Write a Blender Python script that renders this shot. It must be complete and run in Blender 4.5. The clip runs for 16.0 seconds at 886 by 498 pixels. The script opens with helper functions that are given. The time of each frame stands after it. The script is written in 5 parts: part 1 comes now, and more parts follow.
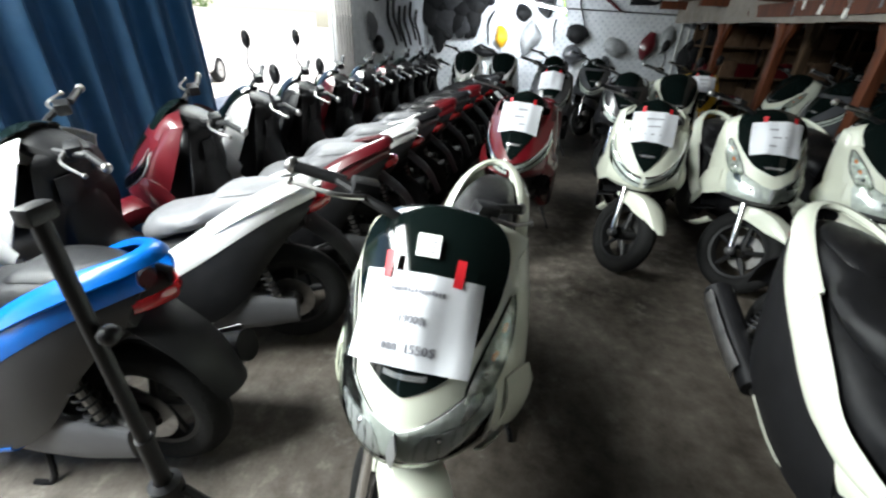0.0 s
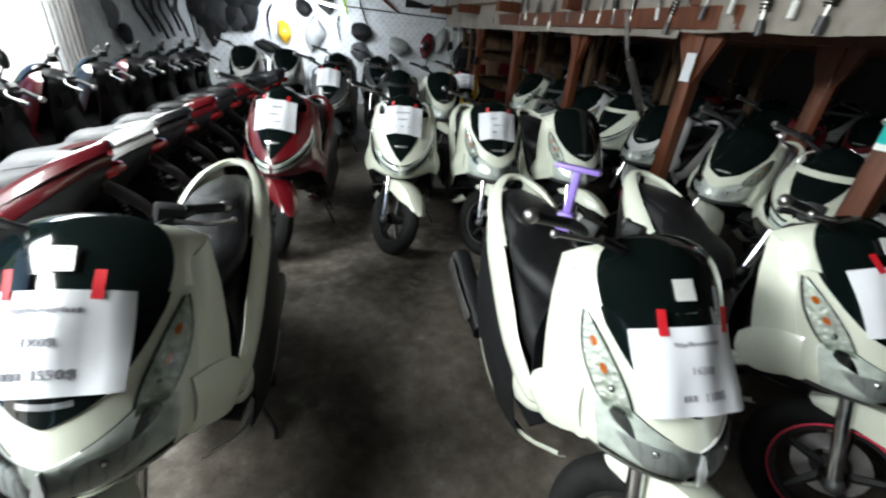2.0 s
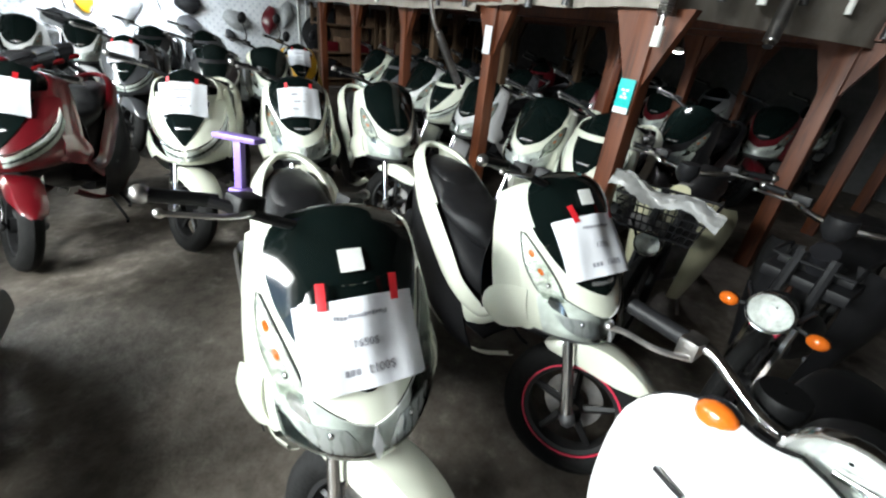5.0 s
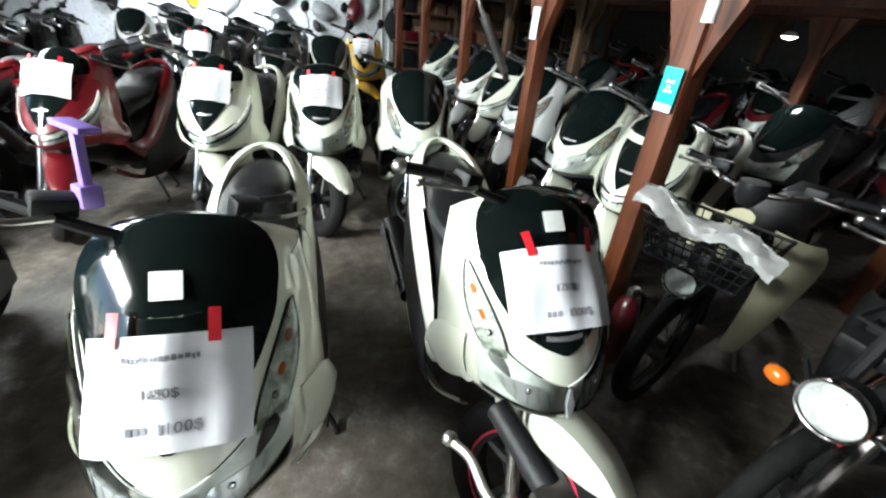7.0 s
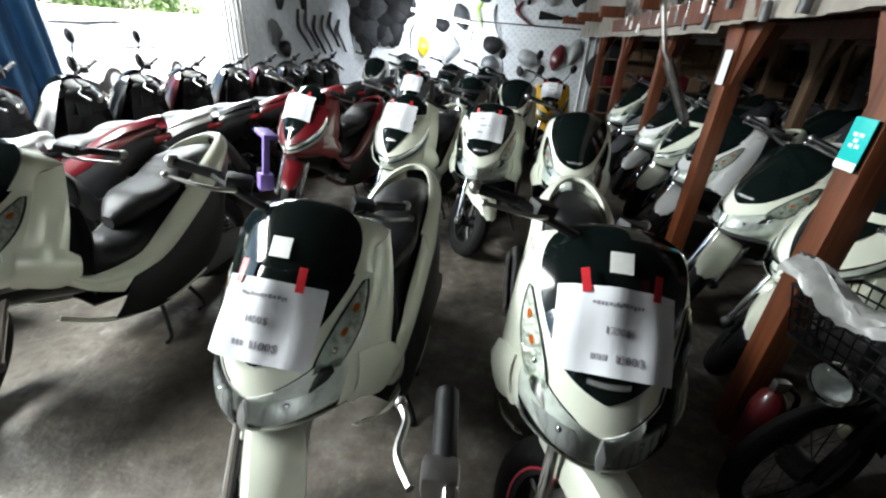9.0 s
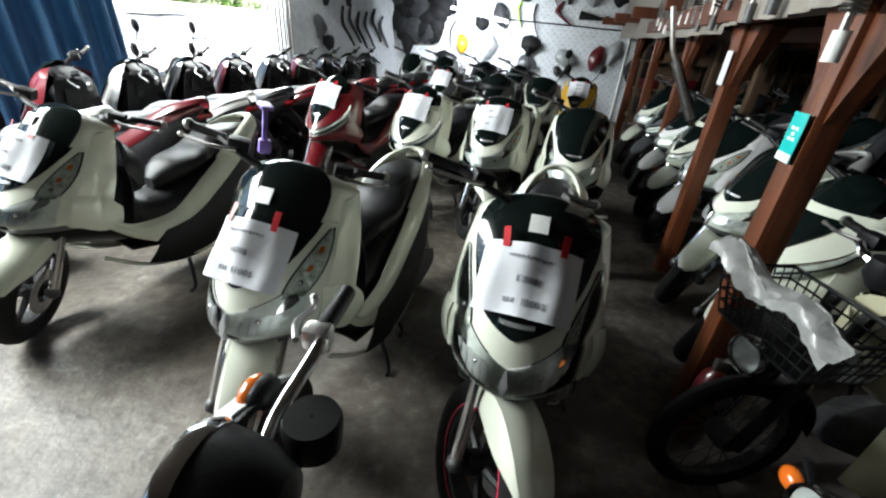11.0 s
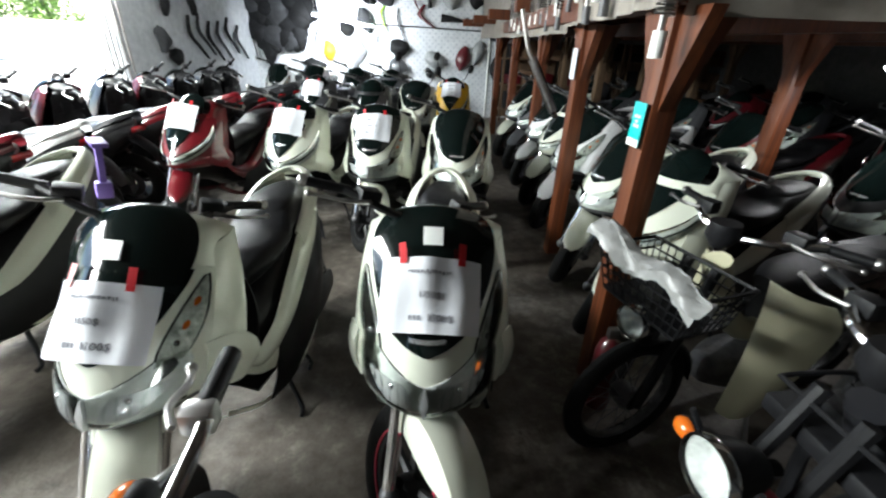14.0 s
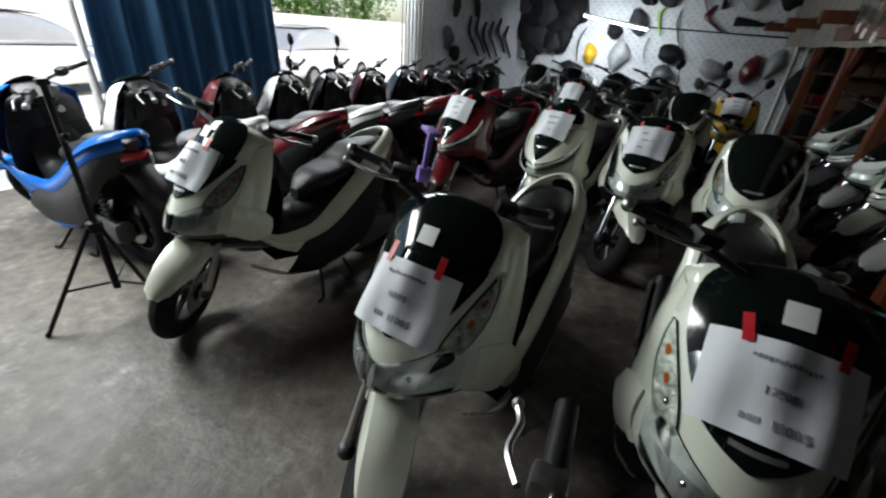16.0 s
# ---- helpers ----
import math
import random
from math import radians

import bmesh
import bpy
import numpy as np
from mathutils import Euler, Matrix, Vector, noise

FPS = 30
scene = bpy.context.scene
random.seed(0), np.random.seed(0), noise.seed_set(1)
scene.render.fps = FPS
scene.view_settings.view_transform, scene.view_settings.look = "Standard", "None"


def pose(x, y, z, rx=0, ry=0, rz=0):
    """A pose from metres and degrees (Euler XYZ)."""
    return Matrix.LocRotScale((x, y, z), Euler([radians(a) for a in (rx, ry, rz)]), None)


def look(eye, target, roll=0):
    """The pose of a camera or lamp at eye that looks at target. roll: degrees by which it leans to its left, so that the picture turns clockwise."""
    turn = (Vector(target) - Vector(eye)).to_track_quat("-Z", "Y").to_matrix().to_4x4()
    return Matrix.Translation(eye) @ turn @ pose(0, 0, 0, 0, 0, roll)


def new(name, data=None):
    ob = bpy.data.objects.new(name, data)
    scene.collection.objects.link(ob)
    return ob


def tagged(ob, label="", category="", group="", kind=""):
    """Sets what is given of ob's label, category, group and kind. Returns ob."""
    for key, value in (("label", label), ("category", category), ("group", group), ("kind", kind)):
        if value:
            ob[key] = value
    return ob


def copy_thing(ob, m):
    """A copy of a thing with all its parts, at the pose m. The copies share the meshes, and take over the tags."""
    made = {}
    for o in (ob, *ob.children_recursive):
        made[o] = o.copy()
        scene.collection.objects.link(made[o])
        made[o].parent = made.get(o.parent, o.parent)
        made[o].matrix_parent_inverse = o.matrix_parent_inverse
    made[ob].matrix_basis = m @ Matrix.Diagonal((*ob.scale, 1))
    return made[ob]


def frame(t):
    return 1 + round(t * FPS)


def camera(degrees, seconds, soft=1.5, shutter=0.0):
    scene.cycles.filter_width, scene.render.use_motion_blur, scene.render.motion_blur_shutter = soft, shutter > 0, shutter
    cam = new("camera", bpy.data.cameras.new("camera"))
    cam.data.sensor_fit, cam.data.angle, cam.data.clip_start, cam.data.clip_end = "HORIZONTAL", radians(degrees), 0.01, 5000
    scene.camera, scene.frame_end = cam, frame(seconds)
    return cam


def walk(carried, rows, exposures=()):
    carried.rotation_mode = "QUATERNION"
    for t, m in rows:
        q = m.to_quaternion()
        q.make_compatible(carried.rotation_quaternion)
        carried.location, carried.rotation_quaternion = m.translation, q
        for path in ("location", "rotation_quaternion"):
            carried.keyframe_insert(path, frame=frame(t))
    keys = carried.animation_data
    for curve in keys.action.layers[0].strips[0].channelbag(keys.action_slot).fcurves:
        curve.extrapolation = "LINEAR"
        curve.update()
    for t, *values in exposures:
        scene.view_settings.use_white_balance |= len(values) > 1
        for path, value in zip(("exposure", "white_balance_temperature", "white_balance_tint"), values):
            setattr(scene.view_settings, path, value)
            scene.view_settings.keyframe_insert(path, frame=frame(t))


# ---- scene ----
cam = camera(93.9, 16.0, soft=2.2, shutter=0.4)
PATH = [
    (0, (-1.107, 0.519, 1.479), (-1.226, 2.269, 0.517), 2.2),
    (0.5, (-1.063, 0.506, 1.493), (-0.957, 2.269, 0.553), 4.0),
    (1, (-1.0, 0.488, 1.496), (-0.603, 2.212, 0.564), 6.3),
    (1.5, (-0.874, 0.453, 1.506), (-0.366, 2.146, 0.571), 6.0),
    (2, (-0.714, 0.393, 1.511), (-0.082, 2.047, 0.582), 5.2),
    (2.5, (-0.61, 0.327, 1.514), (0.205, 1.911, 0.606), 4.9),
    (3, (-0.552, 0.282, 1.519), (0.41, 1.786, 0.617), 4.5),
    (3.5, (-0.502, 0.254, 1.521), (0.56, 1.691, 0.622), 5.3),
    (4, (-0.417, 0.241, 1.515), (0.704, 1.62, 0.598), 4.2),
    (6.5, (0.257, 0.184, 1.489), (1.044, 1.709, 0.462), 7.6),
    (7, (0.377, 0.253, 1.486), (1.056, 1.834, 0.467), 5.4),
    (7.5, (0.526, 0.234, 1.5), (0.918, 1.924, 0.503), 5.5),
    (8, (0.619, 0.202, 1.505), (0.774, 1.934, 0.516), 5.6),
    (8.5, (0.616, 0.156, 1.506), (0.599, 1.932, 0.587), 4.0),
    (11, (0.932, -0.097, 1.503), (0.623, 1.644, 0.568), 4.7),
    (11.5, (1.018, -0.101, 1.507), (0.725, 1.646, 0.577), 4.0),
    (12, (1.084, -0.11, 1.513), (0.869, 1.658, 0.603), 4.0),
    (12.5, (1.117, -0.112, 1.508), (1.108, 1.673, 0.606), 3.3),
    (13, (1.113, -0.104, 1.514), (1.255, 1.67, 0.601), 2.6),
    (13.5, (1.049, -0.072, 1.538), (1.257, 1.701, 0.636), 2.8),
    (14, (0.944, -0.038, 1.526), (1.098, 1.743, 0.628), 2.3),
    (14.5, (0.822, -0.017, 1.521), (0.779, 1.761, 0.606), 2.0),
    (15, (0.689, -0.005, 1.51), (0.338, 1.733, 0.585), 2.7),
    (15.5, (0.637, 0.016, 1.505), (0.084, 1.698, 0.575), 4.4),
    (16, (0.618, 0.067, 1.51), (-0.107, 1.679, 0.575), 3.9),
]
EXPOSURE = [(0, 1.25), (1, 1.15), (2, 1.25), (4, 1.75), (6.5, 2.55), (7.2, 2.55), (8.5, 2.05), (11, 1.98), (12, 2.15), (13.5, 2.5), (14.5, 2.2), (15.3, 1.5), (16, .45)]
walk(cam, [(t, look(eye, target, roll)) for t, eye, target, roll in PATH], EXPOSURE)


# ---------- light ----------
world = bpy.data.worlds.new("World")
scene.world = world
world.use_nodes = True
wn = world.node_tree
sky = wn.nodes.new("ShaderNodeTexSky")
sky.sky_type = 'NISHITA'
sky.sun_disc = False
sky.sun_elevation, sky.sun_rotation = radians(58), radians(75)
wn.links.new(sky.outputs[0], wn.nodes["Background"].inputs[0])
wn.nodes["Background"].inputs[1].default_value = 0.15


def lamp(name, kind, m, energy, color=(1, 1, 1), size=1.0, size_y=None):
    d = bpy.data.lights.new(name, kind)
    d.energy, d.color = energy, color
    if kind == 'AREA':
        d.size = size
        if size_y:
            d.shape, d.size_y = 'RECTANGLE', size_y
    ob = new(name, d)
    ob.matrix_world = m
    return ob


SUN = lamp("sun", 'SUN', look((0, 0, 10), (-6, 1.6, 0)), 5.0, (1, .95, .88))
SUN.data.angle = radians(0.5)
# daylight standing in the upper part of the two street openings
lamp("daylight_open_front", 'AREA', look((-3.60, .9, 2.58), (-2.85, .8, .1)), 200, (.94, 1, .98), 2.2, 1.0)
lamp("daylight_doorway", 'AREA', look((-3.02, 4.95, 2.58), (-2.2, 4.75, .1)), 70, (.94, 1, .98), 2.2, 1.0)

# ---------- materials ----------


def nodes_of(m):
    return m.node_tree.nodes, m.node_tree.links, m.node_tree.nodes["Principled BSDF"]


def mat(name, base, rough=.5, metal=0.0, coat=0.0, var=.12, scale=6.0, bump=0.0, bscale=60.0, trans=0.0, spec=.5, fine=.0):
    m = bpy.data.materials.new(name)
    m.use_nodes = True
    n, l, b = nodes_of(m)
    b.inputs["Roughness"].default_value, b.inputs["Metallic"].default_value = rough, metal
    b.inputs["Coat Weight"].default_value, b.inputs["Coat Roughness"].default_value = coat, .06
    b.inputs["Transmission Weight"].default_value = trans
    b.inputs["Specular IOR Level"].default_value = spec
    b.inputs["Base Color"].default_value = (*base, 1)
    tc = n.new("ShaderNodeTexCoord")
    if var:
        tex = n.new("ShaderNodeTexNoise")
        tex.inputs["Scale"].default_value, tex.inputs["Detail"].default_value = scale, 6
        tex.inputs["Roughness"].default_value = .65
        l.new(tc.outputs["Object"], tex.inputs[0])
        info = n.new("ShaderNodeObjectInfo")
        add = n.new("ShaderNodeMath")
        add.operation = 'ADD'
        rnd = n.new("ShaderNodeMath")
        rnd.operation = 'MULTIPLY_ADD'
        l.new(info.outputs["Random"], rnd.inputs[0])
        rnd.inputs[1].default_value, rnd.inputs[2].default_value = .2, -.1
        l.new(tex.outputs[0], add.inputs[0])
        l.new(rnd.outputs[0], add.inputs[1])
        ramp = n.new("ShaderNodeValToRGB")
        ramp.color_ramp.elements[0].position, ramp.color_ramp.elements[1].position = .3, .72
        ramp.color_ramp.elements[0].color = (*[c * (1 - var) for c in base], 1)
        ramp.color_ramp.elements[1].color = (*[min(1, c * (1 + var)) for c in base], 1)
        l.new(add.outputs[0], ramp.inputs[0])
        l.new(ramp.outputs[0], b.inputs["Base Color"])
        mr = n.new("ShaderNodeMapRange")
        mr.inputs[3].default_value, mr.inputs[4].default_value = max(.02, rough * .8), min(1, rough * 1.25)
        l.new(tex.outputs[0], mr.inputs[0])
        l.new(mr.outputs[0], b.inputs["Roughness"])
    if bump:
        t2 = n.new("ShaderNodeTexNoise")
        t2.inputs["Scale"].default_value, t2.inputs["Detail"].default_value = bscale, 5
        l.new(tc.outputs["Object"], t2.inputs[0])
        bp = n.new("ShaderNodeBump")
        bp.inputs["Strength"].default_value, bp.inputs["Distance"].default_value = bump, .01
        l.new(t2.outputs[0], bp.inputs["Height"])
        l.new(bp.outputs[0], b.inputs["Normal"])
    return m


def paint(name, c, coat=1.0, rough=.35):
    return mat(name, c, rough, 0, coat, .05, 3.0)


WHITE = paint("pearl_white_paint", (.68, .70, .59))
BRIGHTWHITE = paint("bright_white_paint", (.76, .76, .76))
CREAM = paint("cream_plastic", (.50, .48, .33), .3, .4)
RED = paint("candy_red_paint", (.11, .002, .006))
DARKRED = paint("dark_red_paint", (.085, .004, .008))
BLUE = mat("metallic_blue_paint", (.001, .10, .42), .3, 0, .12, .08, 20, spec=.2)
YELLOW = paint("yellow_paint", (.75, .42, .02))
BLACKP = paint("black_gloss_paint", (.012, .012, .014))
GREYP = paint("graphite_paint", (.06, .062, .068))
DULLSILVER = mat("scuffed_silver_plastic", (.30, .31, .31), .5, .2, 0, .25, 9, .2, 60)
SILVERP = mat("silver_paint", (.55, .56, .57), .35, .6, .6, .06)
PINKRED = paint("faded_red_plastic", (.55, .03, .07), .3, .4)
GREENP = paint("lime_plastic", (.35, .62, .06), .4, .4)
PURPLE = mat("purple_plastic", (.24, .15, .52), .4, 0, 0, .08)
BLACKPL = mat("black_plastic", (.009, .009, .010), .42, 0, 0, .3, 14, .15, 300, spec=.22)
SIDEPL = mat("black_side_plastic", (.009, .009, .010), .38, 0, 0, .3, 14, .15, 300, spec=.3)
GREYPL = mat("grey_plastic", (.07, .07, .075), .5, 0, 0, .2, 10, .15, 300)
SMOKE = mat("smoked_screen", (.003, .006, .0055), .10, 0, 0, 0, spec=.45)
SEAT = mat("seat_vinyl", (.010, .010, .011), .36, 0, 0, .25, 12, .3, 240, spec=.28)
# seat vinyl with the sky's reflection painted in as a grey base
SHEENSEAT = mat("sky_sheen_seat_vinyl", (.16, .16, .17), .45, 0, 0, .2, 12, .3, 240)
RUBBER = mat("tyre_rubber", (.009, .009, .009), .75, 0, 0, .4, 20, .35, 90, spec=.2)
CHROME = mat("chrome", (.78, .78, .78), .12, 1, 0, .06, 20)
STEEL = mat("worn_steel", (.38, .37, .36), .35, 1, 0, .3, 18)
ALLOY = mat("dark_alloy", (.014, .014, .015), .45, .3, 0, .2, 16)
ENGINE = mat("engine_casting", (.11, .11, .115), .5, .7, 0, .35, 25, .2, 120)
REFLECT = mat("lamp_reflector", (.86, .87, .86), .28, .0, .3, .3, 26, .9, 30)
FACET = mat("faceted_reflector", (.60, .60, .57), .2, .45, 0, .6, 44, 1.0, 60)
AMBER = mat("amber_lens", (.62, .13, .012), .2, 0, .6, .1)
REDLENS = mat("red_lens", (.28, .008, .012), .15, 0, .8, .1)
REDTAPE = mat("red_tape", (.55, .012, .02), .45, 0, 0, .1, 30)
INK = mat("print_ink", (.24, .24, .27), .8, 0, 0, 0)
STICKER = mat("white_sticker", (.80, .81, .78), .5, 0, 0, .06, 30)
EMBLEM = mat("silver_emblem", (.75, .75, .75), .25, .8, 0, .05)
PAPER = mat("paper_sheet", (.68, .69, .73), .75, 0, 0, .05, 7, .25, 9)
RIMRED = mat("red_rim_tape", (.55, .02, .06), .4, 0, 0, .1)


def glass(name, tint=(1, 1, 1), rough=.03):
    m = bpy.data.materials.new(name)
    m.use_nodes = True
    n, l, b = nodes_of(m)
    tr, gl, mix, fr = (n.new("ShaderNodeBsdfTransparent"), n.new("ShaderNodeBsdfGlossy"), n.new("ShaderNodeMixShader"),
                       n.new("ShaderNodeFresnel"))
    tr.inputs[0].default_value = (*tint, 1)
    gl.inputs["Roughness"].default_value = rough
    fr.inputs[0].default_value = 1.28
    l.new(fr.outputs[0], mix.inputs[0])
    l.new(tr.outputs[0], mix.inputs[1])
    l.new(gl.outputs[0], mix.inputs[2])
    l.new(mix.outputs[0], n["Material Output"].inputs[0])
    return m


LENS = glass("clear_lamp_lens", (.88, .9, .88), .05)
FILM = glass("plastic_film", (.7, .7, .7), .25)


def emit(name, c, s):
    m = bpy.data.materials.new(name)
    m.use_nodes = True
    n, l, b = nodes_of(m)
    b.inputs["Emission Color"].default_value, b.inputs["Emission Strength"].default_value = (*c, 1), s
    return m


TUBE = emit("lit_tube", (.85, .93, 1), 13)


def wood_mat(name, c1, c2, rough=.6):
    m = bpy.data.materials.new(name)
    m.use_nodes = True
    n, l, b = nodes_of(m)
    tc, mp, t1, t2, rp, bp = (n.new("ShaderNodeTexCoord"), n.new("ShaderNodeMapping"), n.new("ShaderNodeTexNoise"),
                              n.new("ShaderNodeTexNoise"), n.new("ShaderNodeValToRGB"), n.new("ShaderNodeBump"))
    mp.inputs["Scale"].default_value = (22, 22, 1.6)
    l.new(tc.outputs["Object"], mp.inputs[0])
    l.new(mp.outputs[0], t1.inputs[0])
    t1.inputs["Scale"].default_value, t1.inputs["Detail"].default_value, t1.inputs["Distortion"].default_value = 1.3, 8, .9
    l.new(tc.outputs["Object"], t2.inputs[0])
    t2.inputs["Scale"].default_value = 2.2
    mx = n.new("ShaderNodeMath")
    mx.operation = 'MULTIPLY_ADD'
    l.new(t2.outputs[0], mx.inputs[0])
    mx.inputs[1].default_value = .45
    l.new(t1.outputs[0], mx.inputs[2])
    rp.color_ramp.elements[0].position, rp.color_ramp.elements[1].position = .5, .9
    rp.color_ramp.elements[0].color, rp.color_ramp.elements[1].color = (*c1, 1), (*c2, 1)
    l.new(mx.outputs[0], rp.inputs[0])
    l.new(rp.outputs[0], b.inputs["Base Color"])
    b.inputs["Roughness"].default_value = rough
    bp.inputs["Strength"].default_value, bp.inputs["Distance"].default_value = .3, .006
    l.new(t1.outputs[0], bp.inputs["Height"])
    l.new(bp.outputs[0], b.inputs["Normal"])
    return m


WOOD = wood_mat("varnished_timber", (.045, .0105, .003), (.14, .036, .009), .52)
OLDWOOD = wood_mat("old_timber", (.045, .025, .014), (.12, .07, .035), .7)


def surface(name, stops, s1, s2, rough=(.5, .9), bump=.3, bs=40.0, spec=.4):
    """Concrete, plaster and the like: a broad and a fine noise mixed through a colour ramp."""
    m = bpy.data.materials.new(name)
    m.use_nodes = True
    n, l, b = nodes_of(m)
    tc, t1, t2, rp, bp, t3 = (n.new("ShaderNodeTexCoord"), n.new("ShaderNodeTexNoise"), n.new("ShaderNodeTexNoise"),
                              n.new("ShaderNodeValToRGB"), n.new("ShaderNodeBump"), n.new("ShaderNodeTexNoise"))
    for t, s in ((t1, s1), (t2, s2), (t3, bs)):
        l.new(tc.outputs["Object"], t.inputs[0])
        t.inputs["Scale"].default_value, t.inputs["Detail"].default_value, t.inputs["Roughness"].default_value = s, 8, .62
    mx = n.new("ShaderNodeMath")
    mx.operation = 'MULTIPLY_ADD'
    l.new(t2.outputs[0], mx.inputs[0])
    mx.inputs[1].default_value = .5
    mul = n.new("ShaderNodeMath")
    mul.operation = 'MULTIPLY'
    l.new(t1.outputs[0], mul.inputs[0])
    mul.inputs[1].default_value = .5
    l.new(mul.outputs[0], mx.inputs[2])
    rp.color_ramp.elements[0].position, rp.color_ramp.elements[0].color = stops[0][0], (*stops[0][1], 1)
    rp.color_ramp.elements[1].position, rp.color_ramp.elements[1].color = stops[-1][0], (*stops[-1][1], 1)
    for p, c in stops[1:-1]:
        e = rp.color_ramp.elements.new(p)
        e.color = (*c, 1)
    l.new(mx.outputs[0], rp.inputs[0])
    l.new(rp.outputs[0], b.inputs["Base Color"])
    mr = n.new("ShaderNodeMapRange")
    mr.inputs[1].default_value, mr.inputs[2].default_value = .35, .65
    mr.inputs[3].default_value, mr.inputs[4].default_value = rough
    l.new(t1.outputs[0], mr.inputs[0])
    l.new(mr.outputs[0], b.inputs["Roughness"])
    b.inputs["Specular IOR Level"].default_value = spec
    bp.inputs["Strength"].default_value, bp.inputs["Distance"].default_value = bump, .01
    l.new(t3.outputs[0], bp.inputs["Height"])
    l.new(bp.outputs[0], b.inputs["Normal"])
    return m


FLOOR = surface("oily_concrete", [(.36, (.042, .034, .028)), (.46, (.085, .072, .059)), (.55, (.125, .108, .091)), (.66, (.25, .226, .198))], .55, 12, (.36, .75), .5, 26)
PLASTER = surface("white_plaster", [(.35, (.46, .48, .51)), (.6, (.66, .68, .70))], 1.5, 12, (.6, .9), .25, 30)


def scuffed(m, scale, start, end, light):
    """Adds pale grit and scrapes, gathered in patches, over a floor's colour."""
    n, l, b = nodes_of(m)
    tc, fine, broad, cut, area, mul, mix = (n.new("ShaderNodeTexCoord"), n.new("ShaderNodeTexNoise"), n.new("ShaderNodeTexNoise"), n.new("ShaderNodeMapRange"),
                                            n.new("ShaderNodeMapRange"), n.new("ShaderNodeMath"), n.new("ShaderNodeMixRGB"))
    for t, k, d in ((fine, scale, 9), (broad, .75, 3)):
        t.inputs["Scale"].default_value, t.inputs["Detail"].default_value, t.inputs["Roughness"].default_value = k, d, .7
        l.new(tc.outputs["Object"], t.inputs[0])
    for c, t, lo, hi in ((cut, fine, start, end), (area, broad, .40, .62)):
        c.inputs[1].default_value, c.inputs[2].default_value = lo, hi
        l.new(t.outputs[0], c.inputs[0])
    mul.operation = 'MULTIPLY'
    l.new(cut.outputs[0], mul.inputs[0])
    l.new(area.outputs[0], mul.inputs[1])
    src = b.inputs["Base Color"].links[0].from_socket
    mix.inputs[2].default_value = (*light, 1)
    l.new(mul.outputs[0], mix.inputs[0])
    l.new(src, mix.inputs[1])
    l.new(mix.outputs[0], b.inputs["Base Color"])


scuffed(FLOOR, 7.0, .55, .68, (.24, .22, .20))
WALLPAPER = surface("dotted_white_wall", [(.35, (.50, .52, .54)), (.6, (.70, .72, .73))], 1.2, 10, (.55, .85), .2, 30)


def dotted(m, scale, radius, shade):
    """Adds a regular small dot print over a material's colour."""
    n, l, b = nodes_of(m)
    tc, mp, vo, cut, mix = (n.new("ShaderNodeTexCoord"), n.new("ShaderNodeMapping"), n.new("ShaderNodeTexVoronoi"), n.new("ShaderNodeMath"), n.new("ShaderNodeMixRGB"))
    vo.inputs["Randomness"].default_value, vo.inputs["Scale"].default_value = 0, scale
    mp.inputs["Rotation"].default_value, mp.inputs["Scale"].default_value = (0, radians(45), 0), (1, 0, 1)
    cut.operation, cut.inputs[1].default_value = 'LESS_THAN', radius
    mix.blend_type, mix.inputs[2].default_value = 'MULTIPLY', (*shade, 1)
    src = b.inputs["Base Color"].links[0].from_socket
    l.new(tc.outputs["Object"], mp.inputs[0])
    l.new(mp.outputs[0], vo.inputs["Vector"])
    l.new(vo.outputs["Distance"], cut.inputs[0])
    l.new(cut.outputs[0], mix.inputs[0])
    l.new(src, mix.inputs[1])
    l.new(mix.outputs[0], b.inputs["Base Color"])


dotted(WALLPAPER, 11.0, .2, (.74, .76, .80))
CEIL = surface("dark_ceiling_boards", [(.35, (.05, .04, .035)), (.6, (.10, .085, .07))], 1, 9, (.7, .9), .2, 30)
DARKWALL = surface("dark_wall", [(.35, (.05, .05, .05)), (.6, (.10, .10, .10))], 1, 9, (.7, .9), .2, 30)
BANNER = surface("back_of_vinyl_banner", [(.35, (.20, .178, .152)), (.6, (.31, .28, .245))], 1.1, 9, (.5, .7), .15, 8)
CONC = surface("bright_pavement", [(.35, (.55, .53, .49)), (.6, (.70, .68, .63))], .6, 8, (.7, .9), .2, 30)
CURTAIN = surface("blue_tarpaulin", [(.35, (.018, .060, .125)), (.6, (.045, .110, .20))], 1.1, 10, (.35, .6), .2, 20)


def let_light_through(m, share, tint):
    n, l, b = nodes_of(m)
    tr, mix = n.new("ShaderNodeBsdfTranslucent"), n.new("ShaderNodeMixShader")
    tr.inputs[0].default_value, mix.inputs[0].default_value = (*tint, 1), share
    l.new(b.outputs[0], mix.inputs[1])
    l.new(tr.outputs[0], mix.inputs[2])
    l.new(mix.outputs[0], n["Material Output"].inputs[0])


let_light_through(CURTAIN, .45, (.10, .19, .29))
METALSTRIP = surface("folding_gate_metal", [(.35, (.30, .28, .26)), (.62, (.5, .48, .46))], 2, 14, (.35, .6), .15, 40, .6)
LEAF = mat("leaf_green", (.10, .20, .035), .5, 0, 0, .35, 9)
BARK = surface("tree_bark", [(.35, (.06, .045, .03)), (.6, (.14, .11, .08))], 4, 30, (.8, .95), .6, 40)
FACADE = surface("sunlit_render", [(.35, (.70, .66, .60)), (.6, (.82, .79, .74))], .7, 6, (.8, .95), .2, 20)

# ---------- mesh helpers ----------


